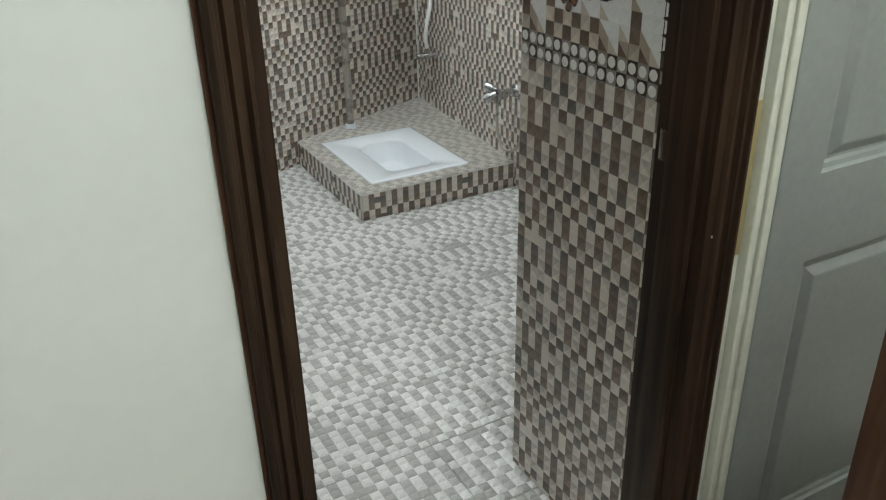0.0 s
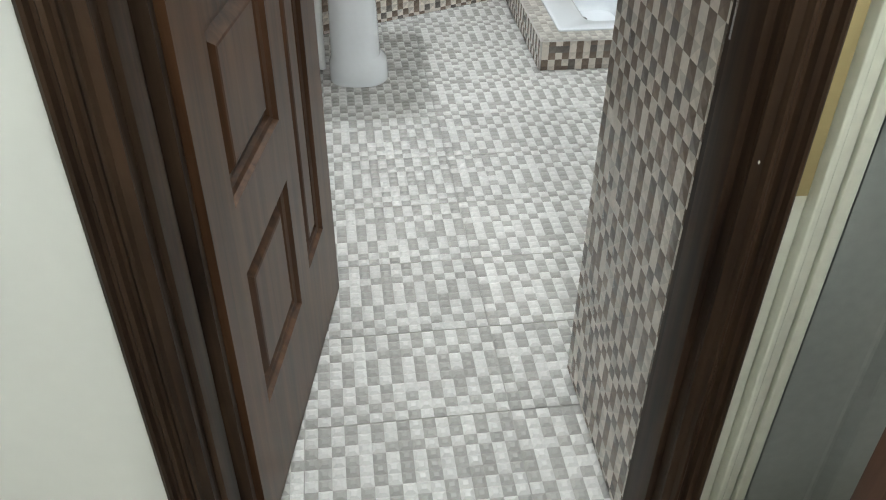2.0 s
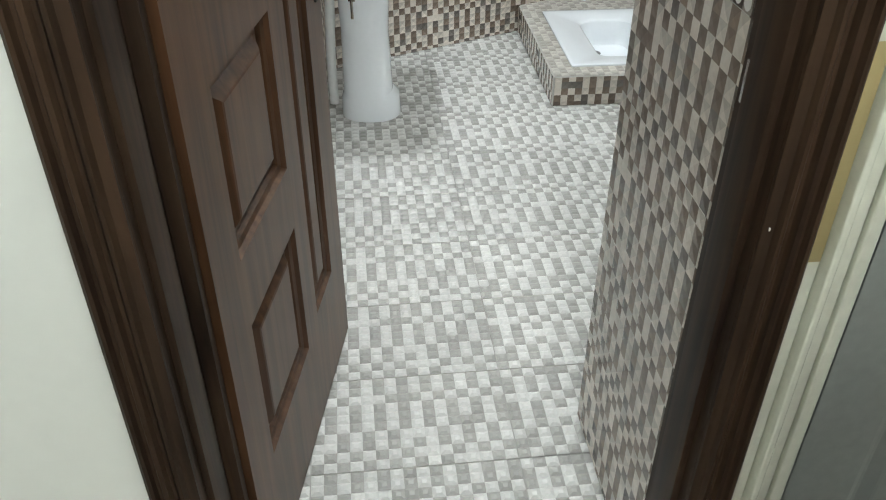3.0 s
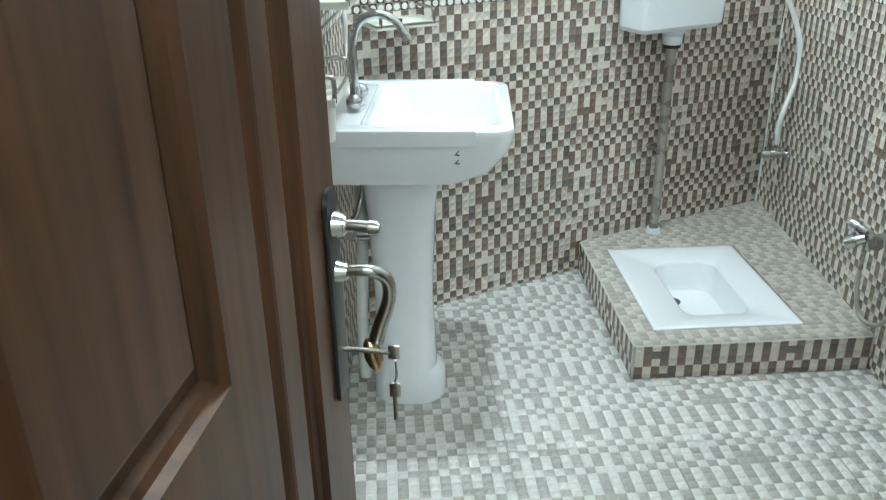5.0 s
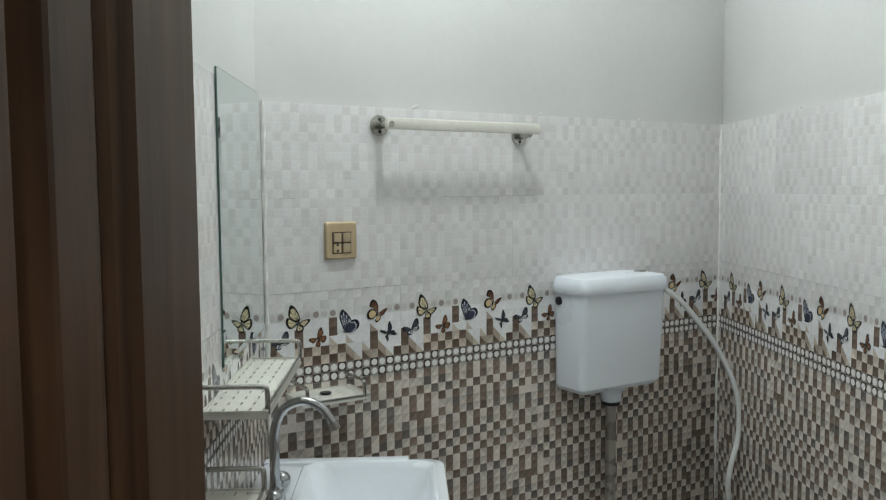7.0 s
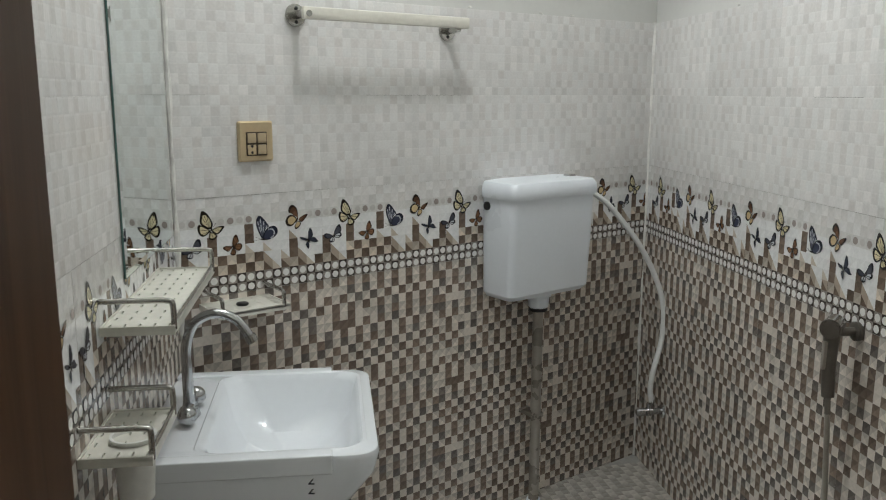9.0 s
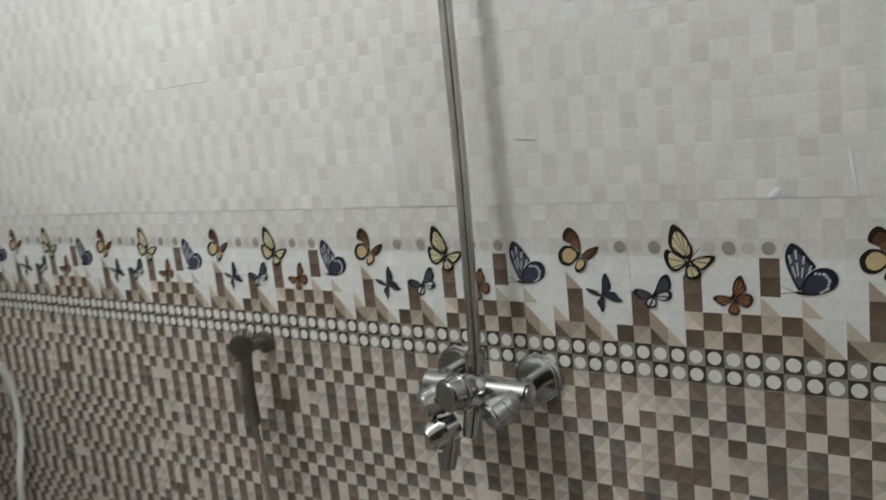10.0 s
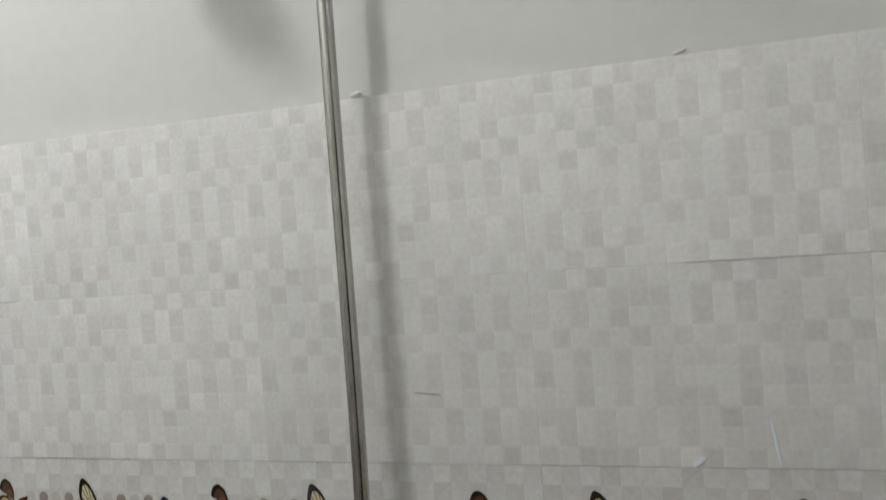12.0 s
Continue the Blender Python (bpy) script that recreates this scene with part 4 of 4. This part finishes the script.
mirror = thing("mirror", BW, "frameless wall mirror with a polished green edge", "mirror")
xa, xb = sorted((bw(0.045), bw(0.515)))
MB, MT = 1.165, 1.763
part("glass_back", box(xa, xb, 0.0, 0.0035, MB, MT), GLASS_EDGE, mirror, smooth=False)
silver = loft([[(xa + 0.001, 0.0037, MB + 0.001), (xb - 0.001, 0.0037, MB + 0.001), (xb - 0.001, 0.0037, MT - 0.001), (xa + 0.001, 0.0037, MT - 0.001)],
               [(xa + 0.014, 0.0050, MB + 0.014), (xb - 0.014, 0.0050, MB + 0.014), (xb - 0.014, 0.0050, MT - 0.014), (xa + 0.014, 0.0050, MT - 0.014)]], close_first=False)
part("silvered_face", recalced(silver), MIRROR, mirror, smooth=False)

basin = thing("wash_basin", BW, "white ceramic pedestal wash basin on the tiled wall", "wash basin")
s0, s1 = sorted((bw(0.065), bw(0.570)))
RZ = 0.822
near = bw(0.570)
shell = loft([rounded(s0 + 0.085, s1 - 0.085, 0.0, 0.27, 0.672, 0.03), rounded(s0 + 0.028, s1 - 0.028, 0.0, 0.325, 0.684, 0.03), rounded(s0 + 0.014, s1 - 0.014, 0.0, 0.390, 0.715, 0.036), rounded(s0 + 0.002, s1 - 0.002, 0.0, 0.430, 0.770, 0.042),
              rounded(s0, s1, 0.0, 0.440, RZ - 0.012, 0.045), rounded(s0 + 0.003, s1 - 0.003, 0.0, 0.437, RZ - 0.003, 0.044), rounded(s0 + 0.010, s1 - 0.010, 0.006, 0.430, RZ, 0.040),
              rounded(s0 + 0.022, s1 - 0.022, 0.098, 0.420, RZ, 0.042), rounded(s0 + 0.026, s1 - 0.026, 0.101, 0.416, RZ + 0.003, 0.042), rounded(s0 + 0.032, s1 - 0.032, 0.107, 0.410, RZ + 0.002, 0.042), rounded(s0 + 0.042, s1 - 0.042, 0.118, 0.402, RZ - 0.012, 0.05), rounded(s0 + 0.060, s1 - 0.060, 0.135, 0.388, RZ - 0.075, 0.06),
              rounded(s0 + 0.10, s1 - 0.10, 0.165, 0.350, RZ - 0.118, 0.06), rounded(s0 + 0.20, s1 - 0.20, 0.235, 0.300, RZ - 0.128, 0.03)])
part("bowl", recalced(moved(shell, Matrix.Diagonal((1, 1.056, 1, 1)))), CERAMIC, basin)
mid = (s0 + s1) / 2
part("waste", rod((mid, 0.283, RZ - 0.1275), (mid, 0.283, RZ - 0.124), 0.022, bevel=0.001), CHROME, basin, "chrome basin waste")
for edge, turn in ((s0, 1), (s1, -1)):
    xs = sorted((edge - turn * 0.007, edge + turn * 0.026))
    part("shoulder", box(xs[0], xs[1], 0.001, 0.372, RZ - 0.036, RZ + 0.0035, 0.0035, 3), CERAMIC, basin)
pc = bw(0.355)
ped = loft([rounded(pc - 0.105, pc + 0.105, 0.085, 0.290, 0.0, 0.085), rounded(pc - 0.105, pc + 0.105, 0.085, 0.290, 0.012, 0.085), rounded(pc - 0.101, pc + 0.101, 0.087, 0.285, 0.062, 0.082), rounded(pc - 0.086, pc + 0.086, 0.094, 0.264, 0.085, 0.070),
            rounded(pc - 0.078, pc + 0.078, 0.098, 0.256, 0.30, 0.062), rounded(pc - 0.088, pc + 0.088, 0.090, 0.268, 0.55, 0.060), rounded(pc - 0.105, pc + 0.105, 0.080, 0.285, 0.685, 0.05)])
part("pedestal", recalced(ped), CERAMIC, basin)
for n, z in enumerate((0.772, 0.750)):
    cur = bpy.data.curves.new("ink_mark", "FONT")
    cur.body, cur.size, cur.extrude, cur.align_x = "2", 0.030, 0.0003, "CENTER"
    cur.materials.append(MARK)
    mk = new("ink_mark", cur)
    mk.parent = basin
    side = 1 if near > mid else -1
    mk.matrix_basis = frame_of((near - side * (0.0015 + 0.004 * n), 0.330, z - 0.008), (0, side, 0), (side, 0, 0.12))

# tap on the basin
tap = thing("basin_tap", BW @ Matrix.Translation((0, 0.018, 0)), "chrome swan-neck mixer tap with two round knobs", "tap")
tx = bw(0.335)
st = rod((tx, 0.052, RZ - 0.001), (tx, 0.052, RZ + 0.022), 0.024, 0.019, bevel=0.003)
rod((tx - 0.048, 0.052, RZ + 0.022), (tx + 0.048, 0.052, RZ + 0.022), 0.013, bm=st, bevel=0.002)
rod((tx, 0.052, RZ + 0.02), (tx, 0.052, RZ + 0.055), 0.014, 0.011, bm=st)
part("base", st, CHROME, tap)
neck = tube([(tx, 0.052, RZ + 0.05), (tx, 0.052, RZ + 0.10), (tx, 0.053, RZ + 0.155), (tx, 0.072, RZ + 0.205), (tx, 0.115, RZ + 0.225), (tx, 0.158, RZ + 0.210), (tx, 0.186, RZ + 0.170)], lambda f: 0.0115 - 0.0015 * f, 14)
part("spout", neck, CHROME, tap)
part("aerator", rod((tx, 0.1835, RZ + 0.176), (tx, 0.1905, RZ + 0.160), 0.0125, bevel=0.001), STEEL, tap)
for d in (-0.058, 0.058):
    k = bmesh.new()
    bmesh.ops.create_uvsphere(k, u_segments=16, v_segments=10, radius=0.021, matrix=Matrix.Translation((tx + d, 0.058, RZ + 0.024)))
    part("knob", k, CHROME, tap)

# valve and pipes below the basin
angle_valve("basin_valve", upright(on_basin_wall(0.42, FACE, 0.50), NL), "chrome angle valve under the basin")
sup = thing("supply_hose", BW, "braided steel supply hose below the basin", "hose")
part("tube", tube([(bw(0.42), 0.052, 0.53), (bw(0.43), 0.075, 0.58), (bw(0.40), 0.085, 0.63), (bw(0.36), 0.07, 0.665)], 0.007), STEEL, sup)
was = thing("waste_pipe", BW, "whitish waste pipe behind the pedestal", "pipe")
part("tube", tube([(bw(0.335), 0.068, 0.66), (bw(0.335), 0.066, 0.45), (bw(0.345), 0.055, 0.2), (bw(0.345), 0.055, 0.02)], 0.016), HOSE, was)


# ---------------------------------------------------------------- racks
def slotted_shelf(w, d, nx, ny, mat, parent, name="tray"):
    """A thin tray with a raised edge and rows of slots cut through it."""
    bm = bmesh.new()
    xs, ys = [0.0], [0.0]
    for k in range(nx):
        c = w * (k + 0.5) / nx
        xs += [c - w / nx * 0.19, c + w / nx * 0.19]
    for k in range(ny):
        c = d * (k + 0.5) / ny
        ys += [c - d / ny * 0.075, c + d / ny * 0.075]
    xs.append(w), ys.append(d)
    for a in range(len(xs) - 1):
        for b in range(len(ys) - 1):
            if a % 2 and b % 2:
                continue
            box(xs[a], xs[a + 1], ys[b], ys[b + 1], 0.0, 0.004, bm=bm)
    for x0, x1, y0, y1 in ((0, w, 0, 0.004), (0, w, d - 0.004, d), (0, 0.004, 0.004, d - 0.004), (w - 0.004, w, 0.004, d - 0.004)):
        box(x0, x1, y0, y1, -0.008, 0.007, bm=bm)
    bmesh.ops.remove_doubles(bm, verts=bm.verts[:], dist=0.00005)
    return part(name, bm, mat, parent, smooth=False)


def loop_bar(x, d, z, mat, parent):
    own = tube([(x, 0.0, z), (x, d * 0.55, z), (x, d * 0.93, z - 0.001), (x, d * 1.0, z - 0.010), (x, d * 1.0, z - 0.050)], 0.0050, 10, 6)
    return part("rail", own, mat, parent)


def rack(name, m, w, d, loops, label, nx=11, tray=None):
    r = thing(name, m, label, "bathroom shelf")
    slotted_shelf(w, tray or d, nx, 2 if tray else 5, BEIGE, r)
    for x in loops:
        loop_bar(x, d - 0.003, 0.048, STEEL, r)
    front = tube([(0.004, d - 0.003, 0.012), (w * 0.5, d - 0.002, 0.012), (w - 0.004, d - 0.003, 0.012)], 0.003, 8, 4)
    part("front_rail", front, STEEL, r)
    for x in (0.06, w - 0.06):
        part("bracket", box(x - 0.012, x + 0.012, 0.0, 0.02, -0.025, -0.0085, 0.002), STEEL, r)
    return r


lo, hi = sorted((bw(0.222), bw(0.700)))
rack("mirror_shelf", BW @ Matrix.Translation((lo, 0, 1.118)), hi - lo, 0.120, (0.012, hi - lo - 0.012), "beige slotted shelf with chrome rails below the mirror")
lo, hi = sorted((bw(0.66), bw(0.86)))
rack("tumbler_shelf", BW @ Matrix.Translation((lo, 0, 0.962)), hi - lo, 0.108, (0.012, hi - lo - 0.012), "small beige shelf with chrome rails holding a tumbler", nx=5)
cup = thing("tumbler", BW @ Matrix.Translation((bw(0.785), 0.064, 0.866)) @ Matrix.Diagonal((0.92, 0.92, 0.95, 1)), "frosted white plastic tumbler set through the shelf", "tumbler")
part("cup", recalced(loft([[(r * math.cos(a), r * math.sin(a), z) for a in [2 * math.pi * k / 24 for k in range(24)]] for r, z in
                           ((0.026, 0.0), (0.029, 0.003), (0.036, 0.108), (0.039, 0.110), (0.039, 0.114), (0.0345, 0.114), (0.027, 0.006))])), CUP, cup)
NW = upright((0, YC - FACE, 0), NORTH)
soap = thing("soap_shelf", NW @ Matrix.Translation((-2.005 if (NW.to_3x3() @ Vector((1, 0, 0))).x < 0 else 1.815, 0, 0.972)), "small beige slotted soap shelf with chrome rails", "bathroom shelf")
slotted_shelf(0.19, 0.125, 5, 5, BEIGE, soap)
for x in (0.014, 0.176):
    loop_bar(x, 0.12, 0.040, STEEL, soap)
part("drain_boss", rod((0.10, 0.06, 0.004), (0.10, 0.06, 0.010), 0.016, bevel=0.002), BLACK, soap)

# ---------------------------------------------------------------- shower fittings
SW = upright(on_wall(0, FACE, 0), NS)


def sw(s):
    return (SW.inverted() @ (CORNER + DS * s)).x


def sphere(c, r, squash=(1, 1, 1), bm=None):
    own = bmesh.new()
    bmesh.ops.create_uvsphere(own, u_segments=20, v_segments=12, radius=r, matrix=Matrix.Translation(c) @ Matrix.Diagonal((*squash, 1)))
    return join(bm, own)


def ribbed_knob(a, b, r, parent):
    a, b = Vector(a), Vector(b)
    own = rod(a, a + (b - a) * 0.45, r * 0.62, r * 0.8)
    rod(a + (b - a) * 0.40, b, r, r * 0.94, n=18, bm=own, bevel=0.004)
    rod(a + (b - a) * 0.52, a + (b - a) * 0.60, r * 1.08, n=18, bm=own)
    return part("knob", own, CHROME, parent)


mixer = thing("shower_mixer", SW, "chrome wall shower mixer with ribbed knobs", "shower mixer")
MZ = 0.975
for s in (1.765, 1.915):
    r = rod((sw(s), 0.0, MZ), (sw(s), 0.010, MZ), 0.042, 0.036, bevel=0.003)
    rod((sw(s), 0.008, MZ), (sw(s), 0.052, MZ - 0.002), 0.014, 0.016, bm=r)
    part("wall_rose", r, CHROME, mixer)
b = rod((sw(1.745), 0.062, MZ - 0.004), (sw(1.935), 0.062, MZ - 0.004), 0.0185, bevel=0.004)
sphere((sw(1.84), 0.066, MZ - 0.004), 0.030, bm=b)
rod((sw(1.84), 0.070, MZ - 0.02), (sw(1.838), 0.088, MZ - 0.075), 0.017, 0.014, bm=b, bevel=0.002)
rod((sw(1.84), 0.066, MZ), (sw(1.842), 0.062, MZ + 0.055), 0.016, 0.014, bm=b)
part("body", b, CHROME, mixer)
ribbed_knob((sw(1.800), 0.070, MZ - 0.008), (sw(1.772), 0.116, MZ - 0.024), 0.0245, mixer)
ribbed_knob((sw(1.915), 0.066, MZ - 0.008), (sw(1.893), 0.116, MZ - 0.026), 0.0245, mixer)
ribbed_knob((sw(1.842), 0.070, MZ + 0.004), (sw(1.826), 0.128, MZ + 0.002), 0.0275, mixer)
ribbed_knob((sw(1.812), 0.082, MZ - 0.055), (sw(1.780), 0.118, MZ - 0.074), 0.0245, mixer)
sp = rod((sw(1.80), 0.085, MZ - 0.08), (sw(1.792), 0.093, MZ - 0.130), 0.014, 0.012, bevel=0.001)
part("spout", sp, CHROME, mixer)
riser = thing("shower_pipe", SW, "straight steel shower riser pipe with its shower head", "shower pipe")
rs = tube([(sw(1.842), 0.062, MZ + 0.03), (sw(1.841), 0.050, 1.30), (sw(1.840), 0.048, 1.70), (sw(1.840), 0.048, 2.02), (sw(1.836), 0.052, 2.12), (sw(1.80), 0.085, 2.20), (sw(1.66), 0.18, 2.22), (sw(1.565), 0.235, 2.19)], 0.0105, 16)
part("tube", rs, STEEL, riser)
part("nut", rod((sw(1.842), 0.062, MZ + 0.040), (sw(1.842), 0.0615, MZ + 0.056), 0.0172, n=20, bevel=0.003), CHROME, riser)
part("shower_head", rod((sw(1.565), 0.235, 2.195), (sw(1.55), 0.243, 2.145), 0.018, 0.055, n=24, bevel=0.003), CHROME, riser)

spray = thing("hand_spray", SW, "dull chrome hand spray hooked on the tiled wall", "hand spray")
hx = sw(1.305)
g = rod((hx, 0.0, 0.985), (hx, 0.012, 0.985), 0.022, bevel=0.002)
rod((hx, 0.010, 0.985), (hx, 0.050, 0.985), 0.010, bm=g)
part("holder", g, DARK_PIPE, spray)
hd = rod((hx + 0.010, 0.050, 1.004), (hx - 0.028, 0.088, 1.000), 0.021, 0.023, bevel=0.003)
part("spray_head", hd, STEEL, spray)
hn = tube([(hx + 0.004, 0.058, 1.000), (hx + 0.006, 0.060, 0.96), (hx + 0.004, 0.062, 0.90), (hx, 0.060, 0.835)], lambda f: 0.019 - 0.005 * f, 14)
part("grip", hn, DARK_PIPE, spray)
part("trigger", box(hx - 0.005, hx + 0.005, 0.074, 0.082, 0.90, 0.965, 0.002), PIPE_GREY, spray)
hs = tube([(hx, 0.060, 0.838), (hx + 0.004, 0.048, 0.70), (hx + 0.010, 0.035, 0.50), (hx + 0.012, 0.040, 0.32), (sw(1.25), 0.060, 0.215), (sw(1.19), 0.085, 0.205), (sw(1.145), 0.088, 0.275), (sw(1.125), 0.080, 0.375), (sw(1.122), 0.076, 0.42)], 0.0065, 10, 10)
part("hose", hs, PIPE_GREY, spray)

tap2 = thing("wall_tap", SW @ Matrix.Translation((sw(1.135) - sw(1.12), 0, -0.018)), "chrome two-way wall tap low on the tiles", "tap")
part("rose", rod((sw(1.12), 0.0, 0.44), (sw(1.12), 0.009, 0.44), 0.030, 0.026, bevel=0.002), CHROME, tap2)
tb = rod((sw(1.12), 0.006, 0.44), (sw(1.12), 0.085, 0.438), 0.013)
rod((sw(1.075), 0.066, 0.438), (sw(1.165), 0.066, 0.438), 0.0125, bm=tb, bevel=0.002)
rod((sw(1.122), 0.076, 0.44), (sw(1.122), 0.078, 0.405), 0.010, bm=tb)
part("body", tb, CHROME, tap2)
ribbed_knob((sw(1.085), 0.070, 0.44), (sw(1.045), 0.100, 0.455), 0.020, tap2)
ribbed_knob((sw(1.11), 0.082, 0.435), (sw(1.085), 0.125, 0.410), 0.020, tap2)
ribbed_knob((sw(1.155), 0.070, 0.44), (sw(1.185), 0.095, 0.45), 0.018, tap2)

# ---------------------------------------------------------------- sealant in the corners, lamps
rr = random.Random(11)
for name, p, o, w in (("sealant", CORNER, (NS + NORTH).normalized(), 0.0105), ("sealant", LC, (NL + NORTH).normalized(), 0.006)):
    pts = [(p.x + o.x * (0.020 + rr.uniform(-0.001, 0.002)), p.y + o.y * (0.020 + rr.uniform(-0.001, 0.002)), z) for z in np.linspace(0.02, TILE_TOP + 0.004, 26)]
    tagged(part(name, tube(pts, lambda f, w=w: w + 0.0022 * math.sin(61 * f) + 0.0016 * math.sin(23 * f), 8, 3), WHITE_GROUT), "uneven white sealant bead in the tiled corner", "sealant", kind="structure")

bulb = thing("ceiling_bulb", Matrix.Translation((LAMP[0], LAMP[1], CEIL)), "round white ceiling bulb in a plain holder", "lamp")
part("holder", rod((0, 0, 0), (0, 0, -0.03), 0.045, 0.032, bevel=0.003), PLASTIC, bulb)
part("globe", sphere((0, 0, -0.055), 0.035), OPAL, bulb)
bulb2 = thing("hall_bulb", Matrix.Translation((HALL[0], HALL[1], CEIL)), "round white ceiling bulb in the hall", "lamp")
part("holder", rod((0, 0, 0), (0, 0, -0.03), 0.045, 0.032, bevel=0.003), PLASTIC, bulb2)
part("globe", sphere((0, 0, -0.055), 0.035), OPAL, bulb2)

# ---------------------------------------------------------------- tile courses and floor tiles
for parent, origin, along, out, length, first in COURSES:
    tile_wall(parent, origin, along, out, length, first)
    grout_bed(parent, origin, along, out, length)

# dark open stretches of the tile joints, small chips on the top edge and a dab of grout
LINE = material("open_joint", (0.27, 0.26, 0.24), 0.9, vary=0.3, scale=40)
for parent, origin, along, out, s, e, row in (
        (wall_north, LC, Vector((1, 0, 0)), NORTH, 0.02, 0.44, 2), (wall_north, LC, Vector((1, 0, 0)), NORTH, 0.02, 0.10, 1), (wall_north, LC, Vector((1, 0, 0)), NORTH, 0.56, 0.90, 1),
        (wall_east, CORNER, DS, NS, 1.05, 1.24, 1), (wall_east, CORNER, DS, NS, 2.27, 2.55, 1), (wall_east, CORNER, DS, NS, 1.68, 1.82, 2), (wall_east, CORNER, DS, NS, 1.20, 1.45, 2)):
    z = TILE_TOP - row * PITCH
    part("open_joint", box(s, e, z - 0.0004, z + 0.0003, SKIN - 0.001, SKIN + 0.0008), LINE, parent, smooth=False, place=frame_of(origin, along, out))
chip = random.Random(23)
for parent, origin, along, out, spots in ((wall_north, LC, Vector((1, 0, 0)), NORTH, (0.47, 0.93, 1.22, 1.36)), (wall_east, CORNER, DS, NS, (0.62, 1.85, 2.28))):
    for s in spots:
        w, h = chip.uniform(0.006, 0.016), chip.uniform(0.004, 0.010)
        own = bmesh.new()
        bmesh.ops.create_uvsphere(own, u_segments=7, v_segments=5, radius=1, matrix=Matrix.Translation((s, TILE_TOP + 0.004 + h * 0.3, 0.004)) @ Matrix.Rotation(chip.uniform(-0.5, 0.5), 4, "Z") @ Matrix.Diagonal((w, h * 0.5, 0.0035, 1)))
        part("mortar_crumb", own, WHITE_GROUT, parent, place=frame_of(origin, along, out))
for s, z, w, h, tilt in ((2.271, 1.252, 0.010, 0.0045, 0.7), (2.36, 1.275, 0.0022, 0.030, 0.15), (1.925, 1.340, 0.020, 0.0010, -0.1)):
    own = bmesh.new()
    bmesh.ops.create_uvsphere(own, u_segments=12, v_segments=6, radius=1, matrix=Matrix.Translation((s, z, SKIN + 0.0008)) @ Matrix.Rotation(tilt, 4, "Z") @ Matrix.Diagonal((w, h, 0.0008, 1)))
    part("smear", own, CERAMIC if s > 2 else LINE, wall_east, place=frame_of(CORNER, DS, NS))

GA = radians(67.0)
GX, GY = Vector((math.sin(GA), -math.cos(GA), 0)), Vector((math.cos(GA), math.sin(GA), 0))
GO = Vector((1.344, 0.910, 0))
room = [(p.x, p.y) for p in (A + U * 0.0, A + U * (OPEN + 0.0), P0 + U * 0.02, P1 + U * 0.02 - N * 0.012, SE, CORNER, LC, LD)]


def inside_room(x, y):
    hit = False
    for k in range(len(room)):
        (ax, ay), (bx, by) = room[k], room[k - 1]
        if (ay > y) != (by > y) and x < (bx - ax) * (y - ay) / (by - ay) + ax:
            hit = not hit
    return hit


FLOOR_PALE = dict(light=(0.665, 0.66, 0.64), dark=(0.375, 0.365, 0.345), odds=8, spread=0.05, uneven=0.12)
floor_full = [tile_mesh("floor_tile", 0.415, 0.256, pale_cells(s, bands=b, **FLOOR_PALE), 0.0030, FLOOR_TILE, pillow=0.40, facet_shade=0.11, gap=0.0015) for s, b in ((40, BANDS), (41, BANDS2), (42, BANDS))]
for i in range(-4, 5):
    for j in range(-3, 10):
        o = GO + GX * (i * 0.415) + GY * (j * 0.256)
        corners = [o + GX * (a * 0.415) + GY * (b * 0.256) for a in (0, 0.5, 1) for b in (0, 0.5, 1)]

        def under(p):
            q = to_step @ p
            return in_poly(q.x, q.y, poly, -0.03)

        inner = [inside_room(p.x, p.y) and not under(p) for p in corners]
        seed = (i * 5 + j * 3) % 3
        if all(inner):
            me = floor_full[seed]
        elif any(inside_room((o + GX * x + GY * y).x, (o + GX * x + GY * y).y) for x in (0.01, 0.1, 0.2, 0.3, 0.4) for y in (0.01, 0.08, 0.16, 0.24)):
            def keep(x, y, o=o):
                p = o + GX * x + GY * y
                return inside_room(p.x, p.y) and not under(p)

            me = tile_mesh("floor_tile_cut", 0.415, 0.256, pale_cells(40 + seed, bands=(BANDS, BANDS2, BANDS)[seed], **FLOOR_PALE), 0.0030, FLOOR_TILE, keep=keep, pillow=0.40, facet_shade=0.11, gap=0.0015)
            if not len(me.polygons):
                continue
        else:
            continue
        ob = new("tile", me)
        ob.parent = floor
        m = Matrix((GX, GY, UPZ)).transposed().to_4x4()
        m.translation = o + Vector((0, 0, -0.0030))
        ob.matrix_basis = m
